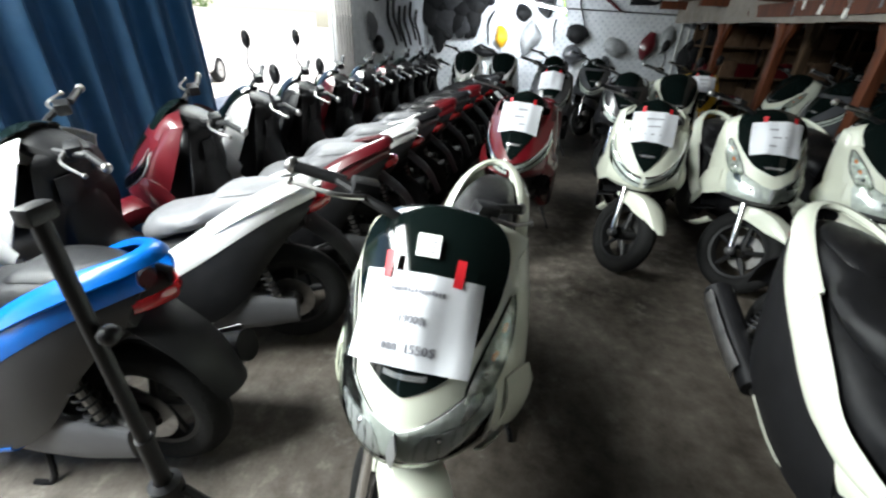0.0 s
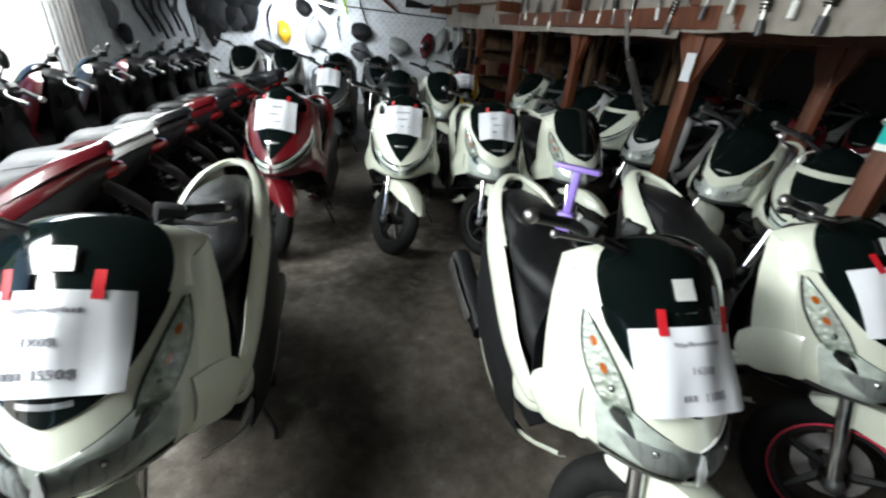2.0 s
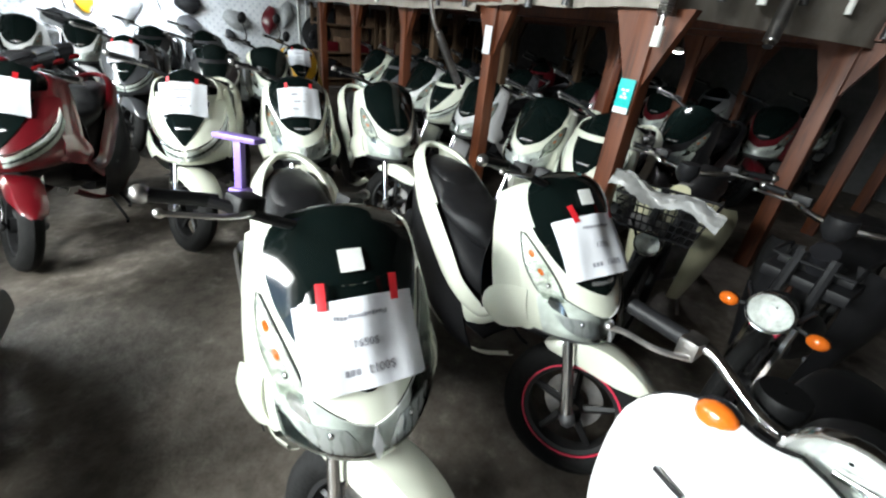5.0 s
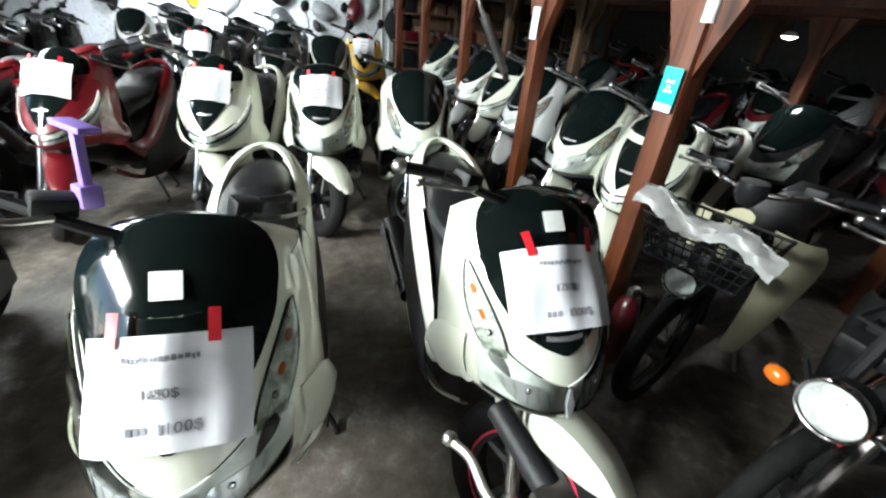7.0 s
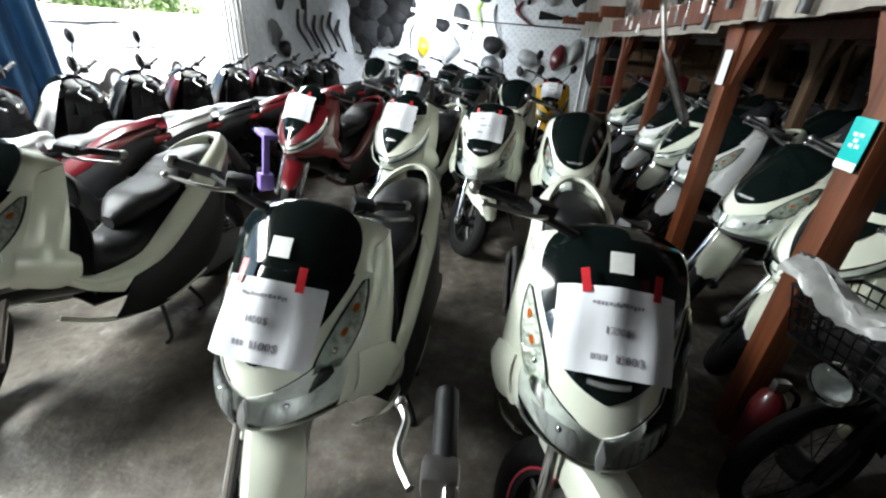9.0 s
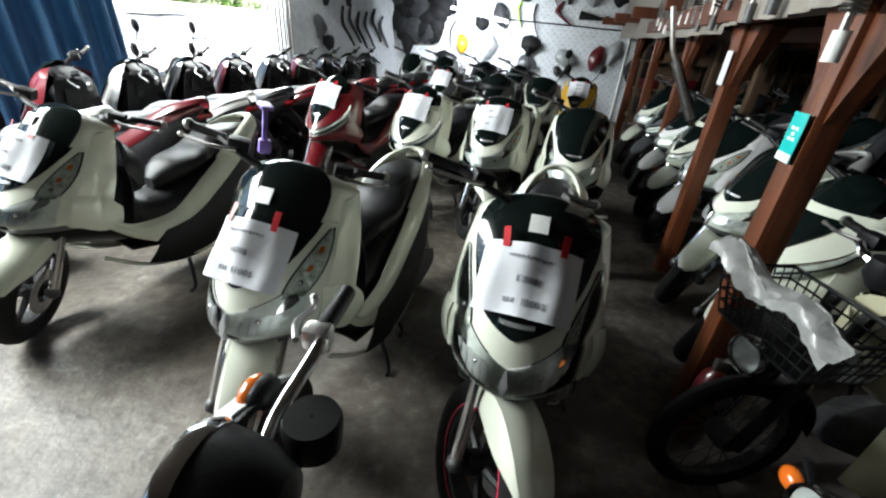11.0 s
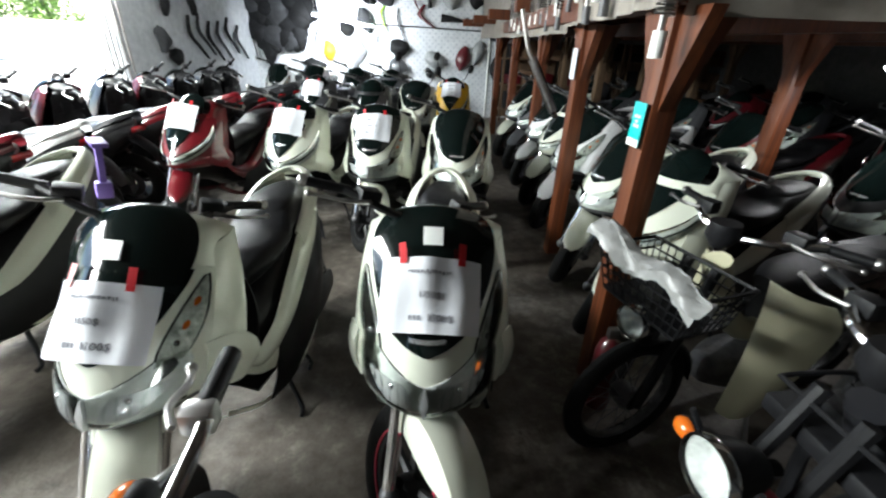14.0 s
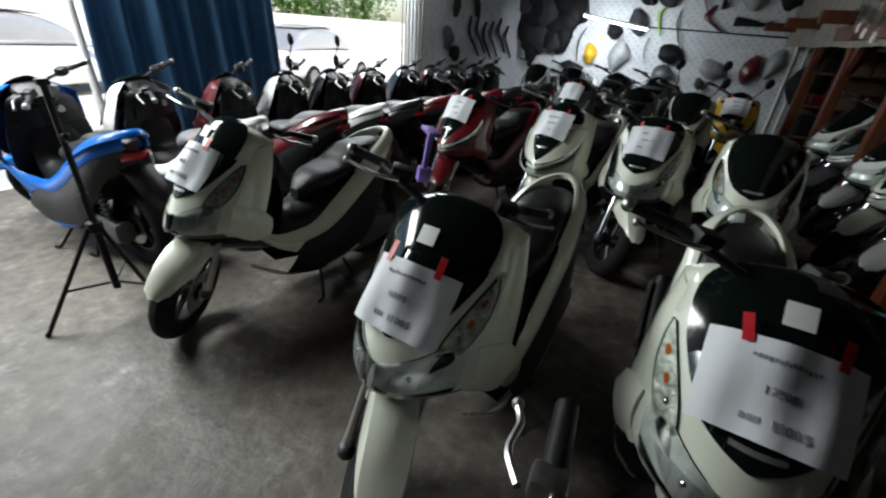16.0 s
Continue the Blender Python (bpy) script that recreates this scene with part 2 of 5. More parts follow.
def mesh_of(name, bm, material, smooth=True):
    me = bpy.data.meshes.new(name)
    bmesh.ops.recalc_face_normals(bm, faces=bm.faces)
    bm.to_mesh(me)
    bm.free()
    me.materials.append(material)
    if smooth:
        me.shade_smooth()
        me.set_sharp_from_angle(angle=radians(38))
    return me


def part(name, bm, material, parent, label="", smooth=True):
    ob = new(name, mesh_of(name, bm, material, smooth))
    ob.parent = parent
    if label:
        tagged(ob, label)
    return ob


def part_pair(name, bm, material, parent, label=""):
    """A part and its mirror image on the thing's other side."""
    twin = bm.copy()
    twin.transform(Matrix.Scale(-1, 4, (0, 1, 0)))
    return part(name, bm, material, parent, label), part(name, twin, material, parent, label)


def thing(name, label, category, group="", kind=""):
    return tagged(new(name), label, category, group, kind)


def solo(name, bm, material, label, category, group="", kind="", smooth=True, m=None):
    ob = new(name, mesh_of(name, bm, material, smooth))
    if m is not None:
        ob.matrix_world = m
    return tagged(ob, label, category, group, kind)


def spline(pts, n, straight=False):
    """n points evenly along a smooth curve, or a broken line, through pts."""
    p = np.array(pts, float)
    if straight:
        s = np.r_[0, np.cumsum(np.linalg.norm(np.diff(p, axis=0), axis=1))]
        return np.stack([np.interp(np.linspace(0, s[-1], n), s, p[:, k]) for k in range(3)], 1)
    if len(p) == 2:
        return p[0] + (p[1] - p[0]) * np.linspace(0, 1, n)[:, None]
    q = np.vstack([2 * p[0] - p[1], p, 2 * p[-1] - p[-2]])
    out = []
    for i in range(1, len(q) - 2):
        for t in np.linspace(0, 1, 12, endpoint=False):
            a, b, c, d = q[i - 1:i + 3]
            out.append(.5 * (2 * b + (c - a) * t + (2 * a - 5 * b + 4 * c - d) * t * t + (3 * b - a - 3 * c + d) * t ** 3))
    out = np.array(out + [p[-1]])
    s = np.r_[0, np.cumsum(np.linalg.norm(np.diff(out, axis=0), axis=1))]
    return np.stack([np.interp(np.linspace(0, s[-1], n), s, out[:, k]) for k in range(3)], 1)


def add_grid(bm, g, closed=False):
    v = [[bm.verts.new(p) for p in row] for row in g]
    n, m = len(v), len(v[0])
    for i in range(n - 1):
        for j in range(m if closed else m - 1):
            bm.faces.new((v[i][j], v[i + 1][j], v[i + 1][(j + 1) % m], v[i][(j + 1) % m]))
    return v


def ribbon(a, b, n=14, m=6, bulge=(0, 0, 0), thick=.004, mirror=False, bm=None, taper=False, straight=False):
    """A curved panel between two edge curves, bulged in its middle, with thickness."""
    bm = bm or bmesh.new()
    A, B = spline(a, n), spline(b, n, straight)
    v = np.linspace(0, 1, m)
    g = A[:, None] * (1 - v)[None, :, None] + B[:, None] * v[None, :, None]
    wd = np.linalg.norm(A - B, axis=1)
    k = (wd / wd.max() if taper else np.ones(n))[:, None, None]
    g = g + (4 * v * (1 - v))[None, :, None] * np.array(bulge)[None, None] * k
    du, dv = np.gradient(g, axis=0), np.gradient(g, axis=1)
    nr = np.cross(du, dv)
    nr /= np.linalg.norm(nr, axis=2)[..., None] + 1e-9
    if (nr.reshape(-1, 3) @ np.array(bulge if any(bulge) else (1, 0, 0))).sum() < 0:
        nr = -nr
    for s in ((1, -1) if mirror else (1,)):
        k = np.array((1, s, 1))
        o, i = add_grid(bm, g * k), add_grid(bm, (g - nr * thick) * k)
        for x in range(n - 1):
            for y in (0, m - 1):
                bm.faces.new((o[x][y], o[x + 1][y], i[x + 1][y], i[x][y]))
        for y in range(m - 1):
            for x in (0, n - 1):
                bm.faces.new((o[x][y], o[x][y + 1], i[x][y + 1], i[x][y]))
    return bm


def loft(sections, n=16, power=2.6, bm=None, steps=4):
    """A body along x: sections (x, half width, z low, z high[, y]) as rounded boxes."""
    bm = bm or bmesh.new()
    s = np.array([(*q, 0.0)[:5] for q in sections], float)
    u = np.arange(len(s))
    uu = np.linspace(0, len(s) - 1, (len(s) - 1) * steps + 1)
    sm = np.stack([np.interp(uu, u, s[:, k]) for k in range(5)], 1)
    for _ in range(2):
        sm[1:-1] = .25 * sm[:-2] + .5 * sm[1:-1] + .25 * sm[2:]
    rows = []
    for x, w, lo, hi, y in sm:
        r = []
        for k in range(n):
            t = 2 * math.pi * k / n
            c, d = math.cos(t), math.sin(t)
            r.append((x, y + w * math.copysign(abs(c) ** (2 / power), c),
                      (lo + hi) / 2 + (hi - lo) / 2 * math.copysign(abs(d) ** (2 / power), d)))
        rows.append(r)
    v = add_grid(bm, rows, True)
    bm.faces.new(v[0])
    bm.faces.new(v[-1])
    return bm


def tube(pts, r, n=10, bm=None, steps=None, r2=None, cap=True):
    bm = bm or bmesh.new()
    p = spline(pts, steps or (2 if len(pts) == 2 else 6 * len(pts)))
    rs = np.linspace(r, r if r2 is None else r2, len(p))
    tg = np.gradient(p, axis=0)
    rows, up = [], np.array((0, 0, 1.0))
    for q, t, rr in zip(p, tg, rs):
        t = t / (np.linalg.norm(t) + 1e-9)
        s = np.cross(t, up)
        if np.linalg.norm(s) < .05:
            s = np.cross(t, (0, 1.0, 0.02))
        s /= np.linalg.norm(s)
        w = np.cross(s, t)
        rows.append([q + rr * (math.cos(2 * math.pi * k / n) * s + math.sin(2 * math.pi * k / n) * w) for k in range(n)])
    v = add_grid(bm, rows, True)
    if cap:
        bm.faces.new(v[0])
        bm.faces.new(v[-1])
    return bm


def box(c, size, bm=None, bevel=.0, rot=None):
    bm = bm or bmesh.new()
    m = Matrix.LocRotScale(c, Euler([radians(a) for a in rot]) if rot else None, size)
    r = bmesh.ops.create_cube(bm, size=1, matrix=m)
    if bevel:
        es = list({e for v in r["verts"] for e in v.link_edges})
        bmesh.ops.bevel(bm, geom=es, offset=bevel, segments=2, affect='EDGES', profile=.6)
    return bm


def lathe(profile, n=24, axis='y', c=(0, 0, 0), bm=None):
    """Turns (radius, offset) round an axis; closed if the first radius is repeated."""
    bm = bm or bmesh.new()
    rows = []
    for r, o in profile:
        row = []
        for k in range(n):
            a = 2 * math.pi * k / n
            p = {'y': (r * math.cos(a), o, r * math.sin(a)), 'x': (o, r * math.cos(a), r * math.sin(a)),
                 'z': (r * math.cos(a), r * math.sin(a), o)}[axis]
            row.append((p[0] + c[0], p[1] + c[1], p[2] + c[2]))
        rows.append(row)
    add_grid(bm, rows, True)
    return bm


def blob(c, r, bm=None, seg=10, scale=(1, 1, 1)):
    bm = bm or bmesh.new()
    bmesh.ops.create_uvsphere(bm, u_segments=seg, v_segments=max(5, seg // 2 + 1), radius=r,
                              matrix=Matrix.LocRotScale(c, None, scale))
    return bm


def moved(bm, m):
    bm.transform(m)
    return bm


# ---------- structure ----------
XL, XR, YN, YS, H = -4.2, 7.6, 9.7, -4.4, 3.7
WEST_TURN = math.atan(.167)


def west_x(y):
    """The street wall runs askew: its inner face at y."""
    return -3.885 + .167 * y


def slab(name, lo, hi, material, label, category, kind="structure"):
    c = [(a + b) / 2 for a, b in zip(lo, hi)]
    ob = solo(name, box((0, 0, 0), [b - a for a, b in zip(lo, hi)]), material, label, category, kind=kind, smooth=False)
    ob.location = c
    return ob


slab("floor", (XL - .2, YS, -.12), (XR, YN, 0), FLOOR, "stained grey concrete floor with oil marks", "floor")
slab("ground", (-60, -60, -.25), (60, 80, -.13), CONC, "bright sunlit pavement and street outside", "ground")
slab("wall_north", (-2.5, YN, 0), (XR, YN + .2, H), WALLPAPER, "white dotted wall hung with scooter fairings", "wall")
slab("wall_east", (XR, YS, 0), (XR + .2, YN, H), DARKWALL, "dark rear wall of the store", "wall")
slab("wall_south", (XL - .2, YS - .2, 0), (XR, YS, H), DARKWALL, "plain dark wall", "wall")
slab("ceiling", (XL - .2, YS, H), (XR, YN, H + .15), CEIL, "dark boarded ceiling", "ceiling")


def west_slab(name, y0, y1, z0, z1, material, label):
    c = ((y0 + y1) / 2, (z0 + z1) / 2)
    ob = solo(name, box((-.1, 0, 0), (.2, (y1 - y0) / math.cos(WEST_TURN), z1 - z0)), material, label, "wall", kind="structure", smooth=False)
    ob.matrix_world = Matrix.Translation((west_x(c[0]), c[0], c[1])) @ Matrix.Rotation(-WEST_TURN, 4, 'Z')
    return ob


west_slab("wall_west", 6.25, YN + .1, 0, H, PLASTER, "grey plastered wall hung with dark body strips")
# unseen wall, added to keep daylight off the scooters on the right
west_slab("wall_west_south", YS, -.3, 0, 3.1, PLASTER, "unseen plastered wall added to narrow the street opening")
west_slab("lintel", YS, 6.25, 3.1, H, PLASTER, "plastered lintel over the street openings")


def on_west(ob, y):
    ob.matrix_world = Matrix.Translation((west_x(y), y, 0)) @ Matrix.Rotation(-WEST_TURN, 4, 'Z')
    return ob


def folding_gate(width, y):
    g = thing("folding_gate", "folded grey metal concertina gate beside the doorway", "gate", kind="structure")
    n = int(width / .036)
    for i in range(n):
        v = -width / 2 + (i + .5) * width / n
        part("slat", box((.06 + .035 * (i % 2), v, 1.55), (.016, .028, 3.06), None, .004), METALSTRIP, g)
    for z in (.4, .95, 1.5, 2.05, 2.7):
        for k in range(n // 2):
            part("lattice_link", box((.115, -width / 2 + (2 * k + 1) * width / n, z), (.008, .05, .018), None, 0, (38 if k % 2 else -38, 0, 0)), METALSTRIP, g)
    return on_west(g, y)


folding_gate(.46, 6.05)


def curtain(width, y, seed):
    rnd = random.Random(seed)
    c = thing("curtain", "blue tarpaulin curtain hanging in folds over the street opening", "curtain")
    n, rows = 170, []
    ph = [rnd.uniform(0, 6) for _ in range(4)]
    for k in range(26):
        z = 3.05 - k * 3.05 / 25
        row = []
        for i in range(n):
            u = i / (n - 1)
            a = .05 * math.sin(u * 40 + ph[0] + .5 * math.sin(z * 1.3)) + .035 * math.sin(u * 83 + ph[1] + z * .4) + .02 * math.sin(u * 23 + z)
            row.append((.10 + a * (.5 + .5 * (3.1 - z) / 3), (u - .5) * width + .05 * (u - .5) * math.sin(z * 2), z))
        rows.append(row)
    bm = bmesh.new()
    add_grid(bm, rows)
    add_grid(bm, [[(x - .004, y2, z) for x, y2, z in r] for r in rows])
    part("cloth", bm, CURTAIN, c)
    part("curtain_rail", tube([(.1, -width / 2 - .05, 3.06), (.1, width / 2 + .05, 3.06)], .015), STEEL, c)
    return on_west(c, y)


curtain(1.68, 2.95, 4)
on_west(part("pole", tube([(.05, 0, 0), (.05, 0, 3.1)], .03, 12), METALSTRIP, thing("door_post", "thin grey steel post in the street opening", "post", kind="structure")).parent, 2.08)


# mezzanine: posts, braces, beams, deck and banner
PX = 1.86


def timber_post(x, y, h=1.66, w=.10, brace=True, material=None):
    p = thing("timber_post", "brown varnished timber post with flared bracket top", "post", "mezzanine posts", "structure")
    p.location = (x, y, 0)
    mt = material or WOOD
    part("shaft", box((0, 0, h / 2), (w, w, h), None, .008), mt, p)
    if brace:
        for s in (1, -1):
            bm = ribbon([(0, s * w * .4, h - .36), (0, s * (w * .5 + .06), h - .2), (0, s * (w * .5 + .15), h - .005)],
                        [(0, s * w * .2, h - .36), (0, s * w * .3, h - .2), (0, s * w * .3, h - .005)], 8, 2, (0, 0, 0), .05)
            part("bracket", moved(bm, Matrix.Translation((.025, 0, 0))), mt, p)
        bm = ribbon([(w * .4, 0, h - .36), (w * .5 + .06, 0, h - .2), (w * .5 + .15, 0, h - .005)],
                    [(w * .2, 0, h - .36), (w * .3, 0, h - .2), (w * .3, 0, h - .005)], 8, 2, (0, .0001, 0), .05)
        part("bracket", moved(bm, Matrix.Translation((0, .025, 0))), mt, p)
    return p


POSTS = [(1.86, 1.52), (2.10, 2.95), (2.34, 4.75), (2.4, 6.3), (2.45, 7.8)]
for q in POSTS:
    timber_post(*q)
for x in (3.65, 5.1, 6.7):
    for y in (1.24, 2.98, 4.6, 6.2, 7.7):
        timber_post(x + .03 * math.sin(y * 7), y, 1.66, .11, True, WOOD if y < 3 else OLDWOOD)


def beam(a, b, w, h, material=None):
    a, b = Vector(a), Vector(b)
    ob = solo("beam", box((0, 0, 0), ((b - a).length, w, h), None, .006), material or WOOD,
              "brown timber beam carrying the mezzanine deck", "beam", "mezzanine beams", "structure", smooth=False)
    ob.matrix_world = Matrix.Translation((a + b) / 2) @ (b - a).to_track_quat('X', 'Z').to_matrix().to_4x4()
    return ob


beam((1.87, 1.42, 1.73), (2.45, 7.8, 1.73), .12, .14)
beam((2.45, 7.8, 1.73), (2.5, 9.55, 1.73), .12, .14)
for x in (3.65, 5.1, 6.7):
    beam((x, 1.1, 1.73), (x, 9.55, 1.73), .12, .14)
for y in (1.5, 2.98, 4.6, 6.2, 7.7, 9.2):
    beam((PX + .1, y, 1.865), (7.5, y, 1.865), .1, .12)
deck = thing("mezzanine_deck", "dark timber boarded mezzanine deck", "deck", kind="structure")
for i in range(28):
    part("plank", box((4.9, 1.45 + i * .29, 1.945), (5.2, .28, .03)), OLDWOOD, deck)


def banner(pts, z0, z1, name="banner"):
    """A sagging vinyl sheet hung along a line of posts."""
    b = thing(name, "creased off-white vinyl sheet hung along the mezzanine edge", "banner", "mezzanine sheets")
    p = spline([(*q, 0) for q in pts], 60)
    rows = []
    for k in range(10):
        v = k / 9
        rows.append([(x + .012 * math.sin(i * .9 + k) - .015 * v, y + .01 * math.sin(i * 1.7 + k * .6),
                      z1 + (z0 - z1) * v + .006 * v * math.sin(i * .21)) for i, (x, y, _) in enumerate(p)])
    bm = bmesh.new()
    add_grid(bm, rows)
    r = [[(x + .004, y + .003, z) for x, y, z in q] for q in rows]
    add_grid(bm, r)
    part("sheet", bm, BANNER, b)
    return b


banner([(PX - .10, 1.43), (1.88, 2.3), (2.0, 3.06)], 1.645, 2.6)
banner([(2.01, 3.1), (2.1, 4), (2.3, 6.3)], 1.6, 2.6)
banner([(2.3, 6.33), (2.36, 8), (2.4, 9.5)], 1.6, 2.6)
banner([(PX - .05, 1.41), (2.6, 1.36), (3.6, 1.14), (5, 1.12), (7.4, 1.1)], 1.625, 2.6)

# ---------- scooters ----------


def wheel(parent, x, r, w, material=None, rim_band=None, spokes=5):
    wh = part("wheel", lathe([(r * .16, -.05), (r * .16, .05)], 14, 'y', (x, 0, r)), ALLOY, parent)
    prof = []
    for k in range(13):
        a = 2 * math.pi * k / 12
        prof.append((r - w * .5 + w * .5 * math.cos(a), w * .52 * math.sin(a)))
    part("tyre", lathe(prof, 36, 'y', (x, 0, r)), RUBBER, wh)
    q = r - w * .9
    part("rim", lathe([(q + .012, -w * .34), (q - .012, -w * .3), (q - .016, 0), (q - .012, w * .3), (q + .012, w * .34), (q + .012, -w * .34)], 32, 'y', (x, 0, r)), material or ALLOY, wh)
    if rim_band:
        for s in (1, -1):
            part("rim_band", lathe([(q + .016, s * w * .4), (q + .004, s * w * .41), (q + .004, s * w * .38), (q + .016, s * w * .37), (q + .016, s * w * .4)], 32, 'y', (x, 0, r)), rim_band, wh, "red tape band on the rim")
    for k in range(spokes):
        a = 2 * math.pi * k / spokes + .3
        b = a + .16
        bm = tube([(x + .03 * math.cos(a), 0, r + .03 * math.sin(a)), (x + q * math.cos(b), 0, r + q * math.sin(b))], .017, 6, None, 3, .012)
        part("spoke", bm, material or ALLOY, wh)
    part("brake_disc", lathe([(r * .42, .055), (r * .42, .059), (r * .22, .059), (r * .22, .055), (r * .42, .055)], 24, 'y', (x, 0, r)), STEEL, wh)
    return wh


def handlebar(parent, x, z, half=.34, mirrors=False, chrome=False, grip=None):
    h = part("handlebar", tube([(x - .10, half - .10, z + .015), (x, .12, z - .005), (x + .02, 0, z - .02), (x, -.12, z - .005), (x - .10, -half + .10, z + .015)], .013, 8), CHROME if chrome else ALLOY, parent)
    for s in (1, -1):
        e = (x - .145, s * half, z + .012)
        part("grip", tube([(x - .10, s * (half - .12), z + .015), e], .0150, 10), grip or BLACKPL, h)
        part("bar_end", blob((e[0] - .004, e[1] + s * .008, e[2]), .02, None, 8), STEEL, h)
        part("switch_box", box((x - .07, s * (half - .165), z + .016), (.055, .07, .05), None, .01), BLACKPL, h)
        part("brake_lever", tube([(x - .035, s * (half - .16), z + .01), (x - .02, s * (half - .09), z + .01), (x - .075, s * (half + .01), z + .0)], .007, 6, None, 8, .0055), STEEL, h)
        part("lever_tip", blob((x - .077, s * (half + .012), z), .0105, None, 8), STEEL, h)
        if mirrors:
            part("mirror_stem", tube([(x - .06, s * (half - .15), z + .03), (x - .03, s * (half - .12), z + .10), (x - .06, s * (half - .08), z + .19)], .006, 6), BLACKPL, h)
            part("mirror_head", blob((x - .06, s * (half - .06), z + .235), .058, None, 12, (.5, .85, 1.0)), BLACKPL, h)
    return h


RAKE = Vector((-math.sin(radians(27)), 0, math.cos(radians(27))))


def steer(parts, degrees, head=(.36, 0, .90)):
    m = Matrix.Translation(head) @ Matrix.Rotation(radians(degrees), 4, RAKE) @ Matrix.Translation([-v for v in head])
    for o in parts:
        for q in (o, *o.children_recursive):
            q.data.transform(m)


def running_gear(p, rim_band=None, fork=CHROME, fender=None, exhaust=BLACKPL):
    turned = [wheel(p, .63, .265, .105, None, rim_band)]
    wheel(p, -.62, .268, .11)
    for s in (1, -1):
        f = part("fork_leg", tube([(.63, s * .088, .25), (.51, s * .088, .58)], .022, 10), fork, p)
        turned.append(f)
        part("axle_clamp", blob((.63, s * .088, .26), .032, None, 8), ENGINE, f)
        sh = part("shock_absorber", tube([(-.60, s * .16, .33), (-.50, s * .145, .66)], .016, 8), STEEL, p)
        spring = [(-.59 + .08 * k / 60 + .028 * math.cos(k * .9), s * (.159 - .012 * k / 60) + .028 * math.sin(k * .9), .37 + .24 * k / 60) for k in range(61)]
        part("spring", tube(spring, .005, 5, None, 110), BLACKPL, sh)
    a = part("swing_arm", loft([(-.66, .05, .2, .34, .12), (-.4, .06, .2, .36, .11), (-.1, .07, .2, .4, .08), (.02, .05, .24, .36, .07)], 14), ENGINE, p)
    part("drive_cover", loft([(-.68, .02, .22, .34, .17), (-.5, .03, .19, .38, .175), (-.25, .03, .18, .38, .17), (-.1, .02, .22, .34, .15)], 14), GREYPL, a)
    ex = part("exhaust", tube([(-.05, -.12, .2), (-.3, -.17, .22), (-.5, -.19, .27)], .03, 10), STEEL, p)
    part("muffler", tube([(-.36, -.19, .24), (-.60, -.2, .3), (-.86, -.21, .38)], .055, 14, None, 8, .062), exhaust, ex)
    part("heat_shield", ribbon([(-.42, -.25, .30), (-.6, -.265, .35), (-.8, -.275, .42)], [(-.42, -.255, .22), (-.6, -.27, .27), (-.8, -.28, .33)], 8, 4, (0, -.012, 0), .004), STEEL, ex)
    part("centre_stand", tube([(-.22, .1, .22), (-.28, .17, .02), (-.22, .19, .012)], .011, 6), BLACKPL, p)
    part("side_stand", tube([(-.05, .14, .2), (.02, .24, .03), (.07, .26, .012)], .011, 6), BLACKPL, p)
    part("rear_mudguard", ribbon([(-.70, .09, .70), (-.86, .085, .56), (-.94, .07, .40)], [(-.70, -.09, .70), (-.86, -.085, .56), (-.94, -.07, .40)], 8, 5, (-.03, 0, .01), .006), BLACKPL, p)
    return turned


def front_fender(p, material):
    arc = [(.63 + q * math.cos(radians(a)), w, .265 + q * math.sin(radians(a))) for a, w, q in ((29, .020, .312), (34, .044, .305), (45, .060, .293), (62, .066, .285), (85, .068, .282), (110, .066, .282), (130, .060, .282))]
    f = part("front_fender", ribbon(arc, [(x, -y, z) for x, y, z in arc], 18, 9, (.008, 0, .012), .005), material, p)
    hi = [(x, y, z) for x, y, z in arc[1:]]
    lo = [(.63 + q * math.cos(radians(a)), w, .265 + q * math.sin(radians(a))) for a, w, q in ((36, .052, .290), (46, .068, .255), (62, .077, .205), (88, .078, .19), (112, .074, .21), (128, .064, .25))]
    part_pair("fender_wing", ribbon(hi, lo, 12, 4, (0, .006, 0), .004), material, f)
    return f


def text_mesh(body, size, depth=.0006):
    cu = bpy.data.curves.new("text", 'FONT')
    cu.body, cu.size, cu.align_x, cu.align_y, cu.extrude, cu.resolution_u = body, size, 'CENTER', 'CENTER', depth, 2
    tmp = new("tmp_text", cu)
    dg = bpy.context.evaluated_depsgraph_get()
    dg.update()
    me = bpy.data.meshes.new_from_object(tmp.evaluated_get(dg))
    bpy.data.objects.remove(tmp)
    bpy.data.curves.remove(cu)
    bm = bmesh.new()
    bm.from_mesh(me)
    bpy.data.meshes.remove(me)
    return bm


